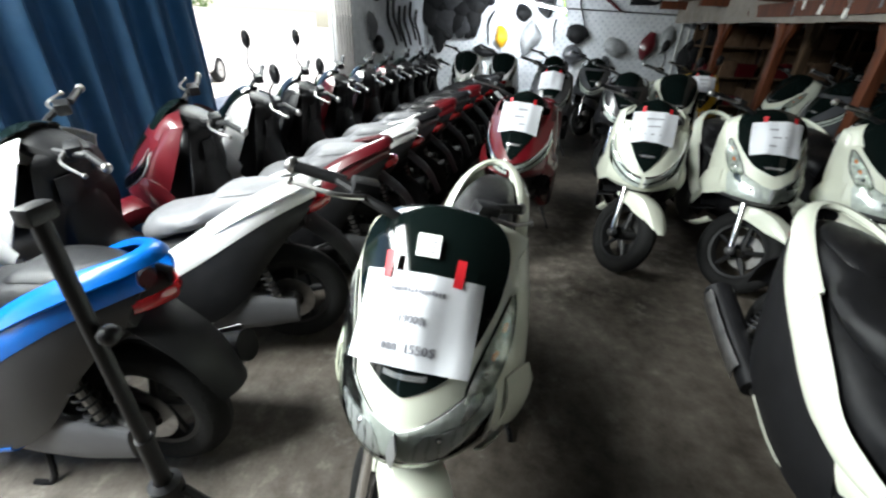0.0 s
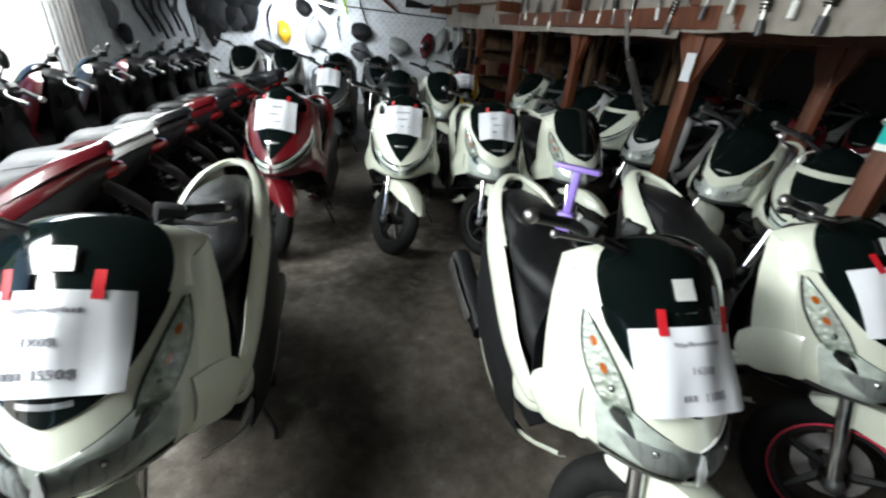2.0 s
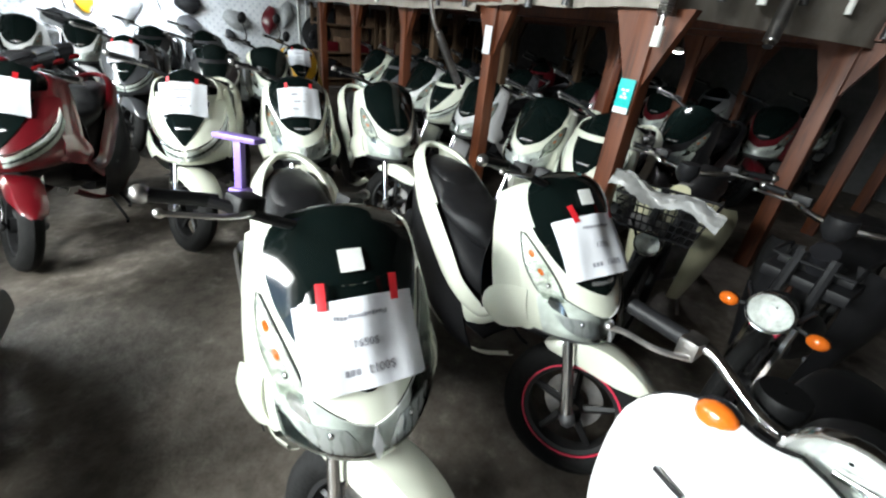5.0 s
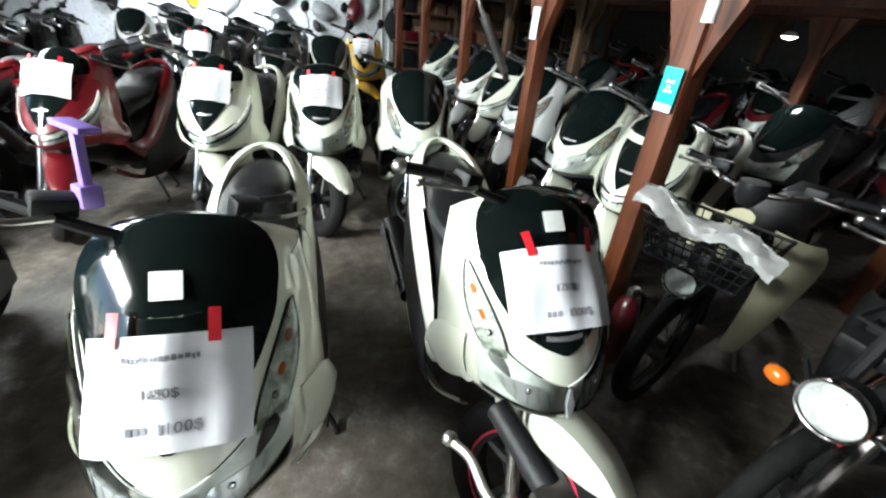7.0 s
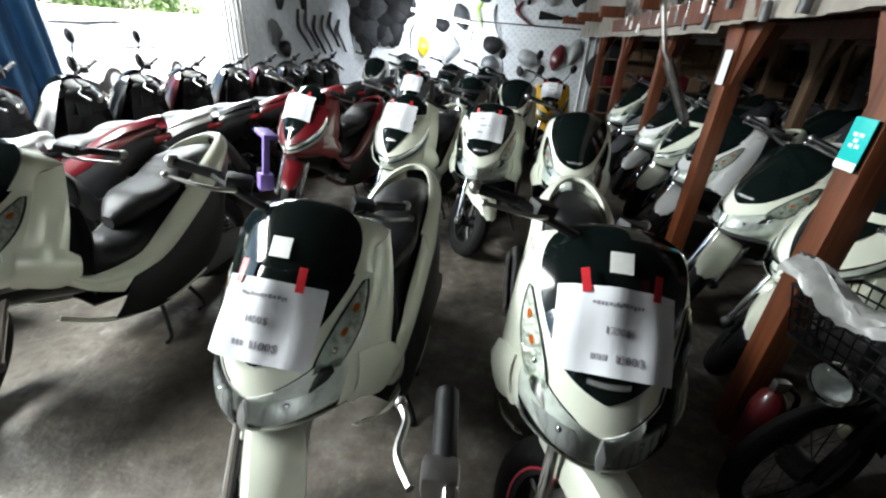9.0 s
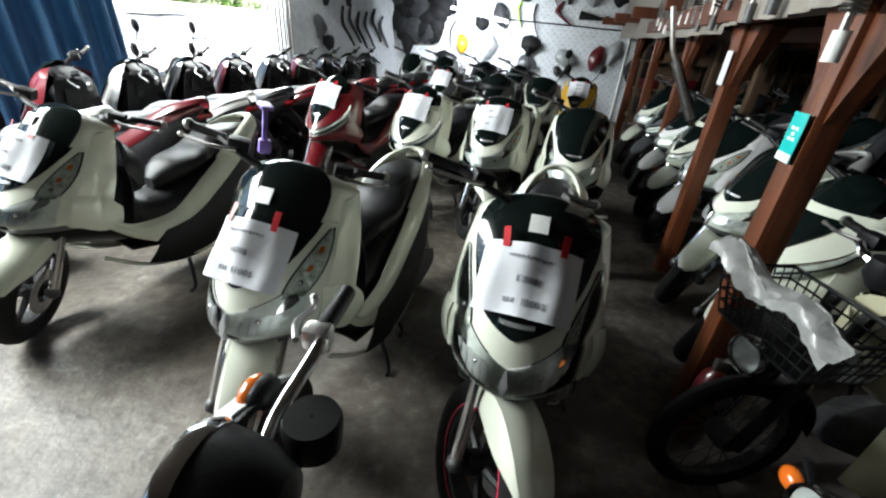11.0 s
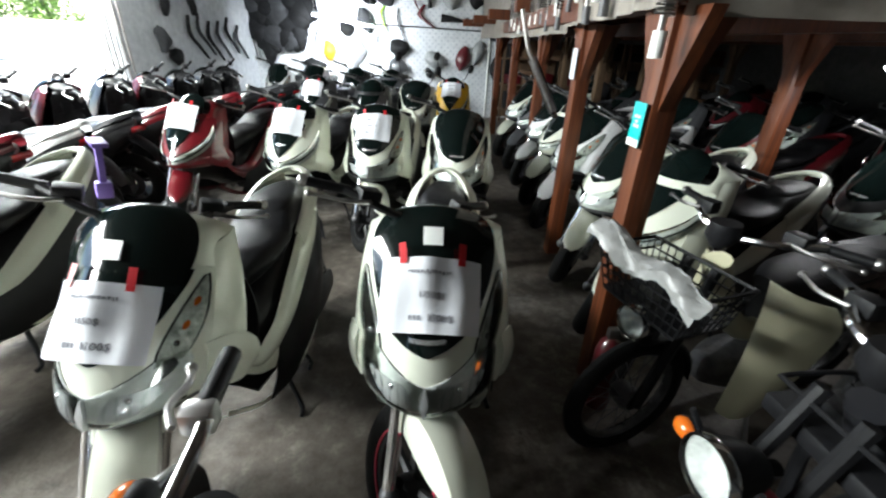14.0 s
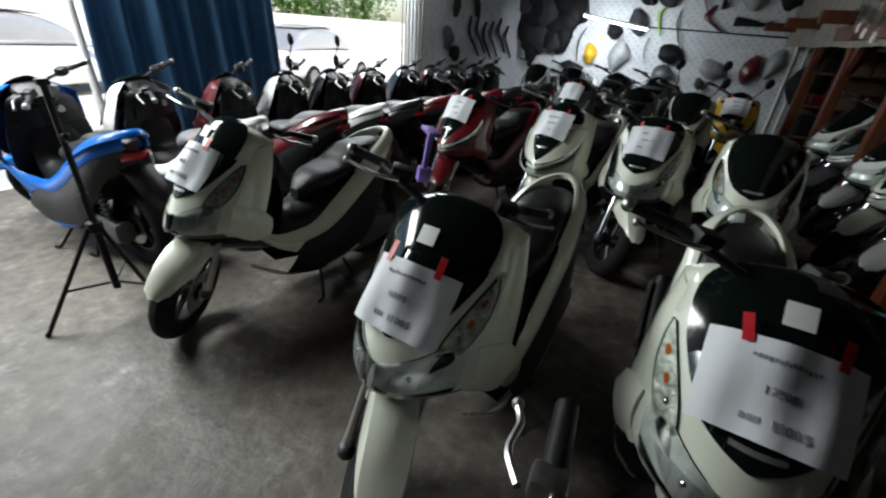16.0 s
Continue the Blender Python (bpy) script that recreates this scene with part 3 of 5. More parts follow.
def price_sheet(parent_m, s0, s1, price, w=.29, tapes=True, seed=0, detail=True, curl=.035):
    """A printed sheet lying on a scooter's screen from s0 (top, x, z) to s1 (bottom, x, z), bent round it."""
    rnd = random.Random(seed)
    sh = thing("price_sheet", "white A4 price sheet taped on with red tape" if tapes else "white A4 price sheet fixed on a scooter screen", "paper sheet", "price sheets")
    sh.matrix_world = parent_m
    s0, s1 = np.array(s0, float), np.array(s1, float)
    dx = s1 - s0
    nrm = np.array((-dx[1], dx[0])) * -1
    nrm = nrm / np.linalg.norm(nrm)
    if nrm[0] < 0:
        nrm = -nrm

    def at(u, v, off=0.0):
        """u across from -1 to 1 (to the scooter's left), v down from 0 to 1."""
        c = s0 + dx * v + nrm * (off - curl * u * u + .006 * math.sin(u * 3 + v * 4 + seed) + .004 * math.sin(u * 9 + seed))
        return (c[0], u * w / 2 * (1 - .03 * u * u), c[1])
    bm = bmesh.new()
    g = [[at(u, v) for u in np.linspace(-1, 1, 15)] for v in np.linspace(0, 1, 11)]
    b2 = [[at(u, v, -.0012) for u in np.linspace(-1, 1, 15)] for v in np.linspace(0, 1, 11)]
    add_grid(bm, g)
    add_grid(bm, b2)
    part("sheet", bm, PAPER, sh)
    L = np.linalg.norm(dx)

    def lay(bm, v, u0=0.0):
        for q in bm.verts:
            uu = u0 + q.co.x / (w / 2)
            off = q.co.z + .0015
            q.co = Vector(at(uu, v - q.co.y / L, off))
        return bm
    if detail:
        bars = bmesh.new()
        x = -.062
        while x < .06:
            k = rnd.uniform(.004, .008)
            box((x + k / 2, rnd.uniform(-.002, .002), 0), (k, rnd.uniform(.006, .011), .0004), bars)
            x += k + rnd.uniform(.0015, .003)
        part("print_line", lay(bars, .2), INK, sh, "unreadable printed line")
        part("price_text", lay(text_mesh(price[0], .025), .5), INK, sh, "printed old price")
        bars = bmesh.new()
        for k in range(3):
            box((-.05 + k * .012, 0, 0), (.009, .014, .0004), bars)
        part("print_word", lay(bars, .8), INK, sh)
        part("price_text", lay(text_mesh(price[1], .028), .8, .2), INK, sh, "printed sale price")
    else:
        for v in (.25, .5, .75):
            bm = bmesh.new()
            box((0, 0, 0), (.10 - .03 * (v == .5), .009, .0004), bm)
            part("print_line", lay(bm, v), INK, sh)
    if tapes:
        for u in (-.56, .60):
            bm = bmesh.new()
            bmesh.ops.create_grid(bm, x_segments=2, y_segments=4, size=.5, matrix=Matrix.LocRotScale((0, .012, .0025), Euler((0, 0, rnd.uniform(-.2, .2))), (.021 if detail else .02, .062 if detail else .035, 1)))
            part("tape", lay(bm, 0, u), REDTAPE, sh, "strip of red tape")
    return sh


def face_surface(edge, bulge):
    """The rounded front of a scooter: a function of height z and s across, -1 to 1, with an offset along the normal."""
    e = spline(edge, 121)[::-1]
    w = e[:, 1].max()

    def at(z, s, off=0.0):
        xe, ye = np.interp(z, e[:, 2], e[:, 0]), np.interp(z, e[:, 2], e[:, 1])
        n = Vector((1, .9 * s, .35)).normalized() * off
        return Vector((xe + bulge * ye / w * (1 - s * s) + .006 * (1 - s * s), ye * s, z)) + n
    return at


def patch(at, zs, s0, s1, off=0.0, thick=.005, m=9, bm=None):
    """A piece of that front between the heights zs; s0 and s1 give its sides at each height."""
    bm = bm or bmesh.new()
    zz = np.linspace(zs[0], zs[-1], 4 * len(zs))
    zk = np.array(zs)[::-1]
    grids = []
    for o in (off, off - thick):
        g = []
        for z in zz:
            a, b = np.interp(z, zk, np.array(s0)[::-1]), np.interp(z, zk, np.array(s1)[::-1])
            g.append([at(z, a + (b - a) * k / (m - 1), o) for k in range(m)])
        grids.append(add_grid(bm, g))
    o, q = grids
    n = len(o)
    for x in range(n - 1):
        for y in (0, m - 1):
            bm.faces.new((o[x][y], o[x + 1][y], q[x + 1][y], q[x][y]))
    for y in range(m - 1):
        for x in (0, n - 1):
            bm.faces.new((o[x][y], o[x][y + 1], q[x][y + 1], q[x][y]))
    return bm


EDGE = [(.300, .198, .968), (.345, .216, .895), (.390, .225, .82), (.436, .225, .74), (.474, .221, .68), (.498, .213, .635), (.508, .200, .604)]


def maxi_scooter(colour, gen=1, seat=None, mirrors=False, rim_band=None, label="", side=None, screen=None, name="scooter", turn=38):
    """A step-through maxi scooter facing +x; gen 1 has the tall dark screen and wrap-round lamps, gen 2 the slim twin lamps."""
    p = thing(name, label, "scooter", "parked scooters")
    seat = seat or SEAT
    side = side or SIDEPL
    turned = running_gear(p, rim_band)
    turned.append(front_fender(p, colour))
    core = loft([(.60, .04, .52, .58), (.50, .09, .46, .70), (.38, .12, .42, .88), (.27, .15, .38, .97), (.2, .15, .34, .86), (.14, .15, .30, .58),
                 (0, .16, .28, .56), (-.15, .16, .30, .62), (-.35, .16, .40, .70), (-.55, .14, .52, .76), (-.74, .09, .66, .80)], 18)
    part("inner_body", core, BLACKPL, p)
    # screen and nose
    if gen == 1:
        L = [(.520, .095, .785), (.460, .150, .855), (.388, .180, .935), (.332, .182, .998), (.292, .156, 1.040), (.268, .104, 1.062), (.258, .045, 1.069)]
        part("screen", ribbon(L, [(x, -y, z) for x, y, z in L], 20, 13, (.062, 0, .036), .005, taper=True), screen or SMOKE, p, "tall dark smoked screen")
        at = face_surface(EDGE, .168)
        zs = (.955, .90, .85, .80, .75, .71, .68, .65, .625, .604)
        part("nose_shield", patch(at, zs, (-1,) * 10, (1,) * 10, 0, .008, 25), colour, p)
        sz = (.905, .875, .845, .815, .785, .755, .725)
        si, so = (.935, .85, .775, .71, .655, .615, .60), (.945, .95, .945, .935, .91, .87, .81)
        cz = (.742, .728, .715, .704, .695, .688, .662, .632, .606)
        ci, co = (.63, .53, .41, .29, .16, .005, 0, 0, 0), (.82, .86, .88, .885, .885, .885, .885, .89, .89)
        hl = part("headlamp", patch(at, cz, [-v for v in co], [v for v in co], -.004, .003, 25), REFLECT, p, "clear wrap-round headlamp")
        for s in (1, -1):
            sg = lambda vals, d=0.0: [s * (v + d) for v in vals]
            part("lamp_rim", patch(at, sz, sg(si, -.025), sg(so, .02), .0025, .006, 5), BLACKPL, hl)
            part("side_reflector", patch(at, sz, sg(si), sg(so), .005, .003, 6), FACET, hl)
            part("side_lens", patch(at, sz, sg(si, -.005), sg(so, .005), .011, .002, 6), LENS, hl)
            for z, q in ((.850, .845), (.802, .775)):
                part("indicator_bulb", patch(at, (z + .010, z + .005, z - .005, z - .010), sg((q + .020, q, q - .004, q + .012)), sg((q + .036, q + .052, q + .048, q + .026)), .0075, .004, 5), AMBER, hl, "amber bulb behind the clear lens")
            part("bulb", blob(at(.765, s * .74, .0), .011, None, 10), CHROME, hl)
            part("lamp_gasket", patch(at, cz[:4], sg(ci[:4], -.03), sg(ci[:4], .03), .002, .006, 4), BLACKPL, hl)
            part("crescent_reflector", patch(at, cz, sg(ci), sg(co), .003, .003, 9), REFLECT, hl)
            part("lamp_divider", patch(at, (.735, .715, .700, .685), sg((.66, .62, .60, .59)), sg((.74, .78, .74, .62)), .0055, .003, 5), CHROME, hl)
            part("lamp_divider", patch(at, (.684, .664, .643, .624), sg((.28, .20, .16, .14)), sg((.74, .70, .62, .50)), .0055, .003, 6), SILVERP, hl)
            part("bulb", blob(at(.668, s * .42, -.003), .012, None, 10), CHROME, hl)
            part("lens", patch(at, cz, sg(ci), sg(co), .008, .0025, 9), LENS, hl)
        part("lamp_fin", patch(at, (.686, .650, .606), (-.008, -.05, -.012), (.008, .05, .012), .016, .014, 5), SILVERP, hl)
        pl = part("nose_plate", patch(at, (.955, .90, .85, .82, .79, .772, .755), (-.90, -.80, -.66, -.56, -.43, -.26, -.03), (.90, .80, .66, .56, .43, .26, .03), .004, .006, 15), SMOKE, p, "gloss black plate with silver maker's mark")
        part("maker_mark", patch(at, (.799, .788), (-.22, -.22), (.22, .22), .0062, .003, 9), EMBLEM, pl, "silver maker's mark drawn as a plain bar")
    else:
        L = [(.505, .085, .80), (.45, .122, .87), (.39, .138, .94), (.335, .132, 1.01), (.29, .10, 1.055), (.268, .035, 1.08)]
        part("screen", ribbon(L, [(x, -y, z) for x, y, z in L], 16, 11, (.052, 0, .03), .005, taper=True), screen or SMOKE, p, "smoked screen")
        at = face_surface(EDGE, .160)
        zs = (.955, .90, .85, .80, .75, .70, .66, .63, .604)
        part("nose_shield", patch(at, zs, (-1,) * 9, (1,) * 9, 0, .008, 21), colour, p)
        pl = part("nose_plate", patch(at, (.92, .87, .82, .77, .72, .695), (-.64, -.56, -.44, -.30, -.12, -.01), (.64, .56, .44, .30, .12, .01), .006, .008, 13), SMOKE, p, "gloss black nose plate")
        part("maker_mark", patch(at, (.79, .78), (-.18, -.18), (.18, .18), .009, .003, 7), EMBLEM, pl, "silver maker's mark drawn as a plain bar")
        for s in (1, -1):
            up = [at(z, s * q, .007) for z, q in ((.865, .96), (.80, .90), (.74, .74), (.69, .48), (.665, .20), (.66, .05))]
            dn = [at(z, s * q, .007) for z, q in ((.80, 1.0), (.735, .95), (.68, .80), (.635, .52), (.612, .22), (.606, .05))]
            hl = part("headlamp", ribbon(up, dn, 16, 5, (.004, 0, 0), .010), REFLECT, p, "slim clear headlamp")
            part("lens", ribbon([v + Vector((.005, s * .003, .002)) for v in up], [v + Vector((.005, s * .003, -.002)) for v in dn], 16, 4, (.006, 0, 0), .002), LENS, hl)
            part("lamp_brow", ribbon([v + Vector((.006, s * .003, .016)) for v in up], [v + Vector((.007, s * .003, .003)) for v in up], 14, 3, (.004, 0, 0), .003), CHROME, hl)
            part("lamp_inner", ribbon([u * .62 + d * .38 + Vector((.003, 0, 0)) for u, d in zip(up, dn)], [u * .3 + d * .7 + Vector((.003, 0, 0)) for u, d in zip(up, dn)], 14, 3, (.002, 0, 0), .003), GREYP, hl)
    cheek_in = [(x + .004, y - .005, z) for x, y, z in EDGE]
    cheek_out = [(.205, .214, .985), (.243, .238, .87), (.285, .252, .76), (.325, .258, .67), (.370, .254, .598), (.430, .238, .572), (.482, .208, .582)]
    part_pair("front_cowl", ribbon(cheek_in, cheek_out, 24, 8, (.004, .008, 0), .006, straight=True), colour, p)
    lip = [at(.605, q / 8, .002) for q in range(-8, 9, 2)]
    part("chin_panel", ribbon(lip, [(v.x - .055 - .02 * abs(v.y), v.y * .9, .572) for v in lip], 16, 4, (.004, 0, -.012), .006), GREYPL if gen == 1 else colour, p)
    for s in (1, -1):
        part("side_wing", ribbon([(.46, s * .218, .735), (.40, s * .246, .722), (.34, s * .266, .690), (.300, s * .272, .640)], [(.50, s * .205, .606), (.45, s * .236, .570), (.39, s * .260, .548), (.32, s * .270, .565)], 12, 6, (.006, s * .016, 0), .006), colour, p)
        part("cowl_top", ribbon([(.385, s * .176, .930), (.330, s * .178, .990), (.288, s * .150, 1.030), (.255, s * .10, 1.045)], [(.335, s * .212, .915), (.296, s * .200, .966), (.250, s * .212, .980), (.200, s * .214, .984)], 12, 4, (0, s * .004, .006), .006), colour, p)
    part("leg_shield", ribbon([(.205, .22, .80), (.21, .24, .70), (.24, .24, .56), (.26, .21, .42)], [(.205, -.22, .80), (.21, -.24, .70), (.24, -.24, .56), (.26, -.21, .42)], 12, 9, (-.02, 0, 0), .006), BLACKPL, p)
    part("inner_cowl", ribbon([(.215, .12, .985), (.200, .175, .955), (.195, .205, .88), (.205, .215, .80)], [(.215, -.12, .985), (.200, -.175, .955), (.195, -.205, .88), (.205, -.215, .80)], 10, 9, (-.05, 0, .01), .006), BLACKPL, p)
    part("glove_lid", ribbon([(.152, .15, .90), (.150, .16, .84), (.16, .15, .79)], [(.146, .04, .91), (.142, .04, .84), (.15, .04, .79)], 6, 5, (-.012, 0, 0), .006), BLACKPL, p)
    part("key_switch", lathe([(.002, -.012), (.022, -.012), (.024, .0), (.024, .02)], 12, 'x', (.145, -.07, .89)), STEEL, p)
    # side band, lower panel, floor edge
    top = [(.365, .254, .605), (.285, .238, .535), (.16, .206, .497), (0, .184, .495), (-.13, .170, .560), (-.28, .164, .655), (-.46, .150, .765), (-.62, .125, .832), (-.79, .05, .872)]
    bot = [(.370, .257, .565), (.25, .244, .470), (.06, .222, .415), (-.12, .212, .445), (-.30, .205, .54), (-.48, .196, .655), (-.64, .152, .745), (-.80, .06, .805)]
    part_pair("side_panel", ribbon(top, bot, 26, 6, (0, .016, 0), .006), colour, p)
    low = [(.40, .18, .38), (.25, .22, .28), (.06, .235, .225), (-.12, .235, .215), (-.30, .225, .25), (-.46, .21, .36), (-.6, .16, .55), (-.74, .09, .71)]
    up = [(x, y - .006, z + .01) for x, y, z in bot]
    part_pair("front_lower_panel", ribbon([(.365, .258, .572), (.24, .240, .476), (.08, .218, .432)], [(.385, .256, .555), (.29, .252, .465), (.17, .240, .385)], 14, 5, (0, .008, 0), .006), colour, p)
    part_pair("lower_panel", ribbon([(.10, .224, .428), (-.02, .216, .430)] + up[3:], [(.24, .244, .285), (.06, .242, .222)] + low[3:], 24, 6, (0, .014, 0), .006), side, p)
    part_pair("floor_edge", ribbon([(x, y + .004, z + .012) for x, y, z in low[:5]], [(x, y - .03, z - .02) for x, y, z in low[:5]], 14, 4, (0, .01, -.006), .005), colour, p)
    for s in (1, -1):
        part("foot_board", ribbon([(.30, s * .24, .40), (.1, s * .235, .36), (-.1, s * .225, .385)], [(.30, s * .12, .42), (.1, s * .14, .38), (-.1, s * .15, .40)], 8, 3, (0, 0, .004), .008), BLACKPL, p)
    # seat, rail, tail
    st = part("seat", loft([(-.02, .035, .58, .645), (-.07, .085, .58, .705), (-.13, .125, .60, .738), (-.22, .155, .64, .745), (-.32, .15, .66, .765),
                            (-.38, .135, .68, .815), (-.46, .135, .70, .835), (-.60, .12, .72, .845), (-.72, .08, .75, .845), (-.76, .03, .77, .83)], 18, 2.4), seat, p)
    part("seat_pad", loft([(-.36, .07, .77, .80), (-.42, .105, .79, .842), (-.52, .105, .80, .851), (-.64, .085, .80, .855), (-.7, .03, .81, .848)], 14, 2.2), seat, st)
    ro = [(-.34, .192, .650), (-.50, .192, .745), (-.65, .162, .818), (-.78, .085, .862), (-.82, 0, .87)]
    ri = [(-.36, .148, .715), (-.50, .138, .800), (-.63, .106, .862), (-.735, .050, .893), (-.76, 0, .90)]
    part("grab_rail", ribbon(ro + [(x, -y, z) for x, y, z in ro[-2::-1]], ri + [(x, -y, z) for x, y, z in ri[-2::-1]], 30, 5, (-.008, 0, .014), .018), colour, p)
    part_pair("tail_lamp", ribbon([(-.765, .085, .775), (-.81, .05, .785), (-.835, 0, .79)], [(-.755, .08, .725), (-.80, .048, .735), (-.83, 0, .74)], 8, 4, (-.012, .006, 0), .006), REDLENS, p, "red wrap-round tail lamp")
    part("dash_cowl", loft([(.30, .09, .97, 1.055), (.24, .12, .95, 1.045), (.16, .10, .93, 1.0), (.12, .05, .93, .98)], 14), BLACKPL, p)
    turned.append(handlebar(p, .245, 1.025, .345, mirrors))
    steer(turned, turn)
    return p


def at_head(x, y, heading, lean=0.0):
    """The pose of a scooter whose screen stands at (x, y) and which faces that way, in degrees."""
    a = radians(heading)
    return pose(x - .37 * math.cos(a), y - .37 * math.sin(a), 0, lean, 0, heading)


def repaint(ob, swap):
    for o in ob.children_recursive:
        m = o.data.materials[0]
        if m in swap:
            o.material_slots[0].link = 'OBJECT'
            o.material_slots[0].material = swap[m]


G1 = maxi_scooter(WHITE, 1, label="pearl white maxi scooter with tall dark screen")
G2 = maxi_scooter(WHITE, 2, label="pearl white maxi scooter with slim lamps")
G1M = maxi_scooter(WHITE, 1, mirrors=True, label="white maxi scooter with round mirrors")
G2M = maxi_scooter(WHITE, 2, mirrors=True, label="white maxi scooter with round mirrors")
G1C = maxi_scooter(WHITE, 1, rim_band=RIMRED, label="pearl white maxi scooter with red-banded front wheel")


def put(master, m, label, swap=None, extra=None):
    ob = copy_thing(master, m)
    tagged(ob, label)
    if swap:
        repaint(ob, swap)
    return ob


FRONT = [("A", G1, -1.19, 1.38, -100, ("1900$", "1550$")), ("B", G1, .16, 1.052, -98, ("1650$", "1100$")), ("C", G1C, 1.01, 1.06, -96, ("1750$", "1300$"))]
for i, (k, g, x, y, h, price) in enumerate(FRONT):
    m = at_head(x, y, h)
    put(g, m, ["pearl white maxi scooter parked beside the tripod, dark screen", "pearl white maxi scooter with a purple phone stand on its handlebar",
               "pearl white maxi scooter with red-banded front wheel beside the timber post"][i])
    price_sheet(m, ((.466, .994), (.500, .948), (.463, .994))[i], ((.600, .836), (.624, .788), (.598, .836))[i], price, .29, True, i, True, .05)
    st = thing("sticker", "small white inspection sticker on a dark screen", "sticker", "screen stickers")
    st.matrix_world = m @ Matrix.Translation((.022, 0, -.03)) if i == 1 else m
    bm = bmesh.new()
    ribbon([(.388, .028, 1.052), (.424, .030, 1.012)], [(.388, -.028, 1.052), (.424, -.026, 1.012)], 3, 3, (.002, 0, .0015), .0012, False, bm)
    part("label", bm, STICKER, st)
    if i == 0:
        bars = bmesh.new()
        for r in range(4):
            ribbon([(.3935 + r * .008, .02, 1.050 - r * .0088), (.3955 + r * .008, .02, 1.0478 - r * .0088)], [(.3935 + r * .008, -.018, 1.050 - r * .0088), (.3955 + r * .008, -.018, 1.0478 - r * .0088)], 2, 2, (0, 0, 0), .0006, False, bars)
        part("print_line", bars, INK, st)

SECOND = [(G2, -.80, 3.47, -106, "candy red maxi scooter with slim lamps and a price sheet", {WHITE: RED}, True),
          (G2, .03, 3.36, -107, "pearl white maxi scooter with smoked screen and a price sheet", None, True),
          (G1, .68, 3.22, -101, "pearl white maxi scooter with wide clear lamps and a price sheet", None, True),
          (G1, 1.30, 3.08, -99, "pearl white maxi scooter with black screen at the row's end", None, False),
          (G2, -.28, 5.7, -104, "dark grey maxi scooter with a price sheet", {WHITE: GREYP}, True),
          (G2, .45, 5.3, -104, "black maxi scooter with large dark screen", {WHITE: BLACKP}, False),
          (G1M, 1.0, 5.4, -100, "white scooter with round mirrors parked in the third row", None, False),
          (G2M, 1.5, 6.0, -100, "yellow scooter with round mirrors and a price sheet", {WHITE: YELLOW}, True),
          (G1, -1.35, 7.9, -100, "white scooter standing before the back wall", {WHITE: BRIGHTWHITE}, False),
          (G1, -.75, 7.9, -100, "white scooter standing before the back wall", {WHITE: BRIGHTWHITE}, False),
          (G2, .0, 7.6, -105, "black scooter standing before the back wall", {WHITE: BLACKP}, False),
          (G2, .6, 7.4, -105, "graphite scooter standing before the back wall", {WHITE: GREYP}, False)]
for i, (g, x, y, h, lab, swap, sheet) in enumerate(SECOND):
    m = at_head(x, y, h)
    put(g, m, lab, swap)
    if sheet:
        price_sheet(m, (.428, 1.035), (.548, .868), ("", ""), .27, True, 10 + i, False, .045)

# row along the street side, tails towards the aisle
# the paler seats carry the sky's sheen in their colour
LEFT = [(-1.98, 1.45, 178, G2, BLUE, SEAT, "metallic blue scooter with its red tail lamp towards the aisle"),
        (-1.78, 2.20, 189, G1, BRIGHTWHITE, SHEENSEAT, "white maxi scooter with sky sheen painted on its seat, in the street-side row"),
        (-1.59, 2.86, 191, G2, DARKRED, SHEENSEAT, "dark red maxi scooter in the street-side row"),
        (-1.50, 3.34, 186, G1M, BRIGHTWHITE, SHEENSEAT, "white maxi scooter with sky sheen painted on its seat, near the doorway"),
        (-1.40, 3.82, 182, G2M, BLACKP, SHEENSEAT, "black maxi scooter with sky sheen painted on its seat, in the street-side row"),
        (-1.30, 4.30, 178, G1, RED, SEAT, "red and black scooter in the street-side row"),
        (-1.20, 4.80, 172, G2, BLACKP, SEAT, "black scooter facing the doorway"),
        (-1.09, 5.30, 172, G2, RED, SEAT, "red scooter facing the doorway"),
        (-.98, 5.80, 172, G1, BLACKP, SEAT, "black scooter facing the doorway"),
        (-.87, 6.30, 172, G2, GREYP, SEAT, "graphite scooter near the folded gate"),
        (-.78, 6.78, 172, G1, BLACKP, SEAT, "black scooter near the folded gate")]
for x, y, h, g, c, s, lab in LEFT:
    a = radians(h)
    put(g, pose(x + .80 * math.cos(a), y + .80 * math.sin(a), 0, 0, 0, h), lab, {WHITE: c, SEAT: s, SIDEPL: SIDEPL})

# row under the mezzanine
for i, (x, y, h, g, c) in enumerate([(2.02, 1.85, 196, G2, WHITE), (2.05, 2.42, 198, G1, WHITE), (2.15, 3.35, 196, G1, BRIGHTWHITE), (2.2, 3.95, 196, G2, WHITE), (2.25, 4.6, 196, G1, BRIGHTWHITE),
                                     (2.3, 5.3, 196, G2, GREYP), (2.3, 6.0, 196, G1, WHITE)]):
    a = radians(h)
    put(g, pose(x - .66 * math.cos(a), y - .66 * math.sin(a), 0, 0, 0, h), "white maxi scooter nosing out from under the mezzanine" if c != GREYP else "graphite scooter under the mezzanine", {WHITE: c})
rnd = random.Random(8)
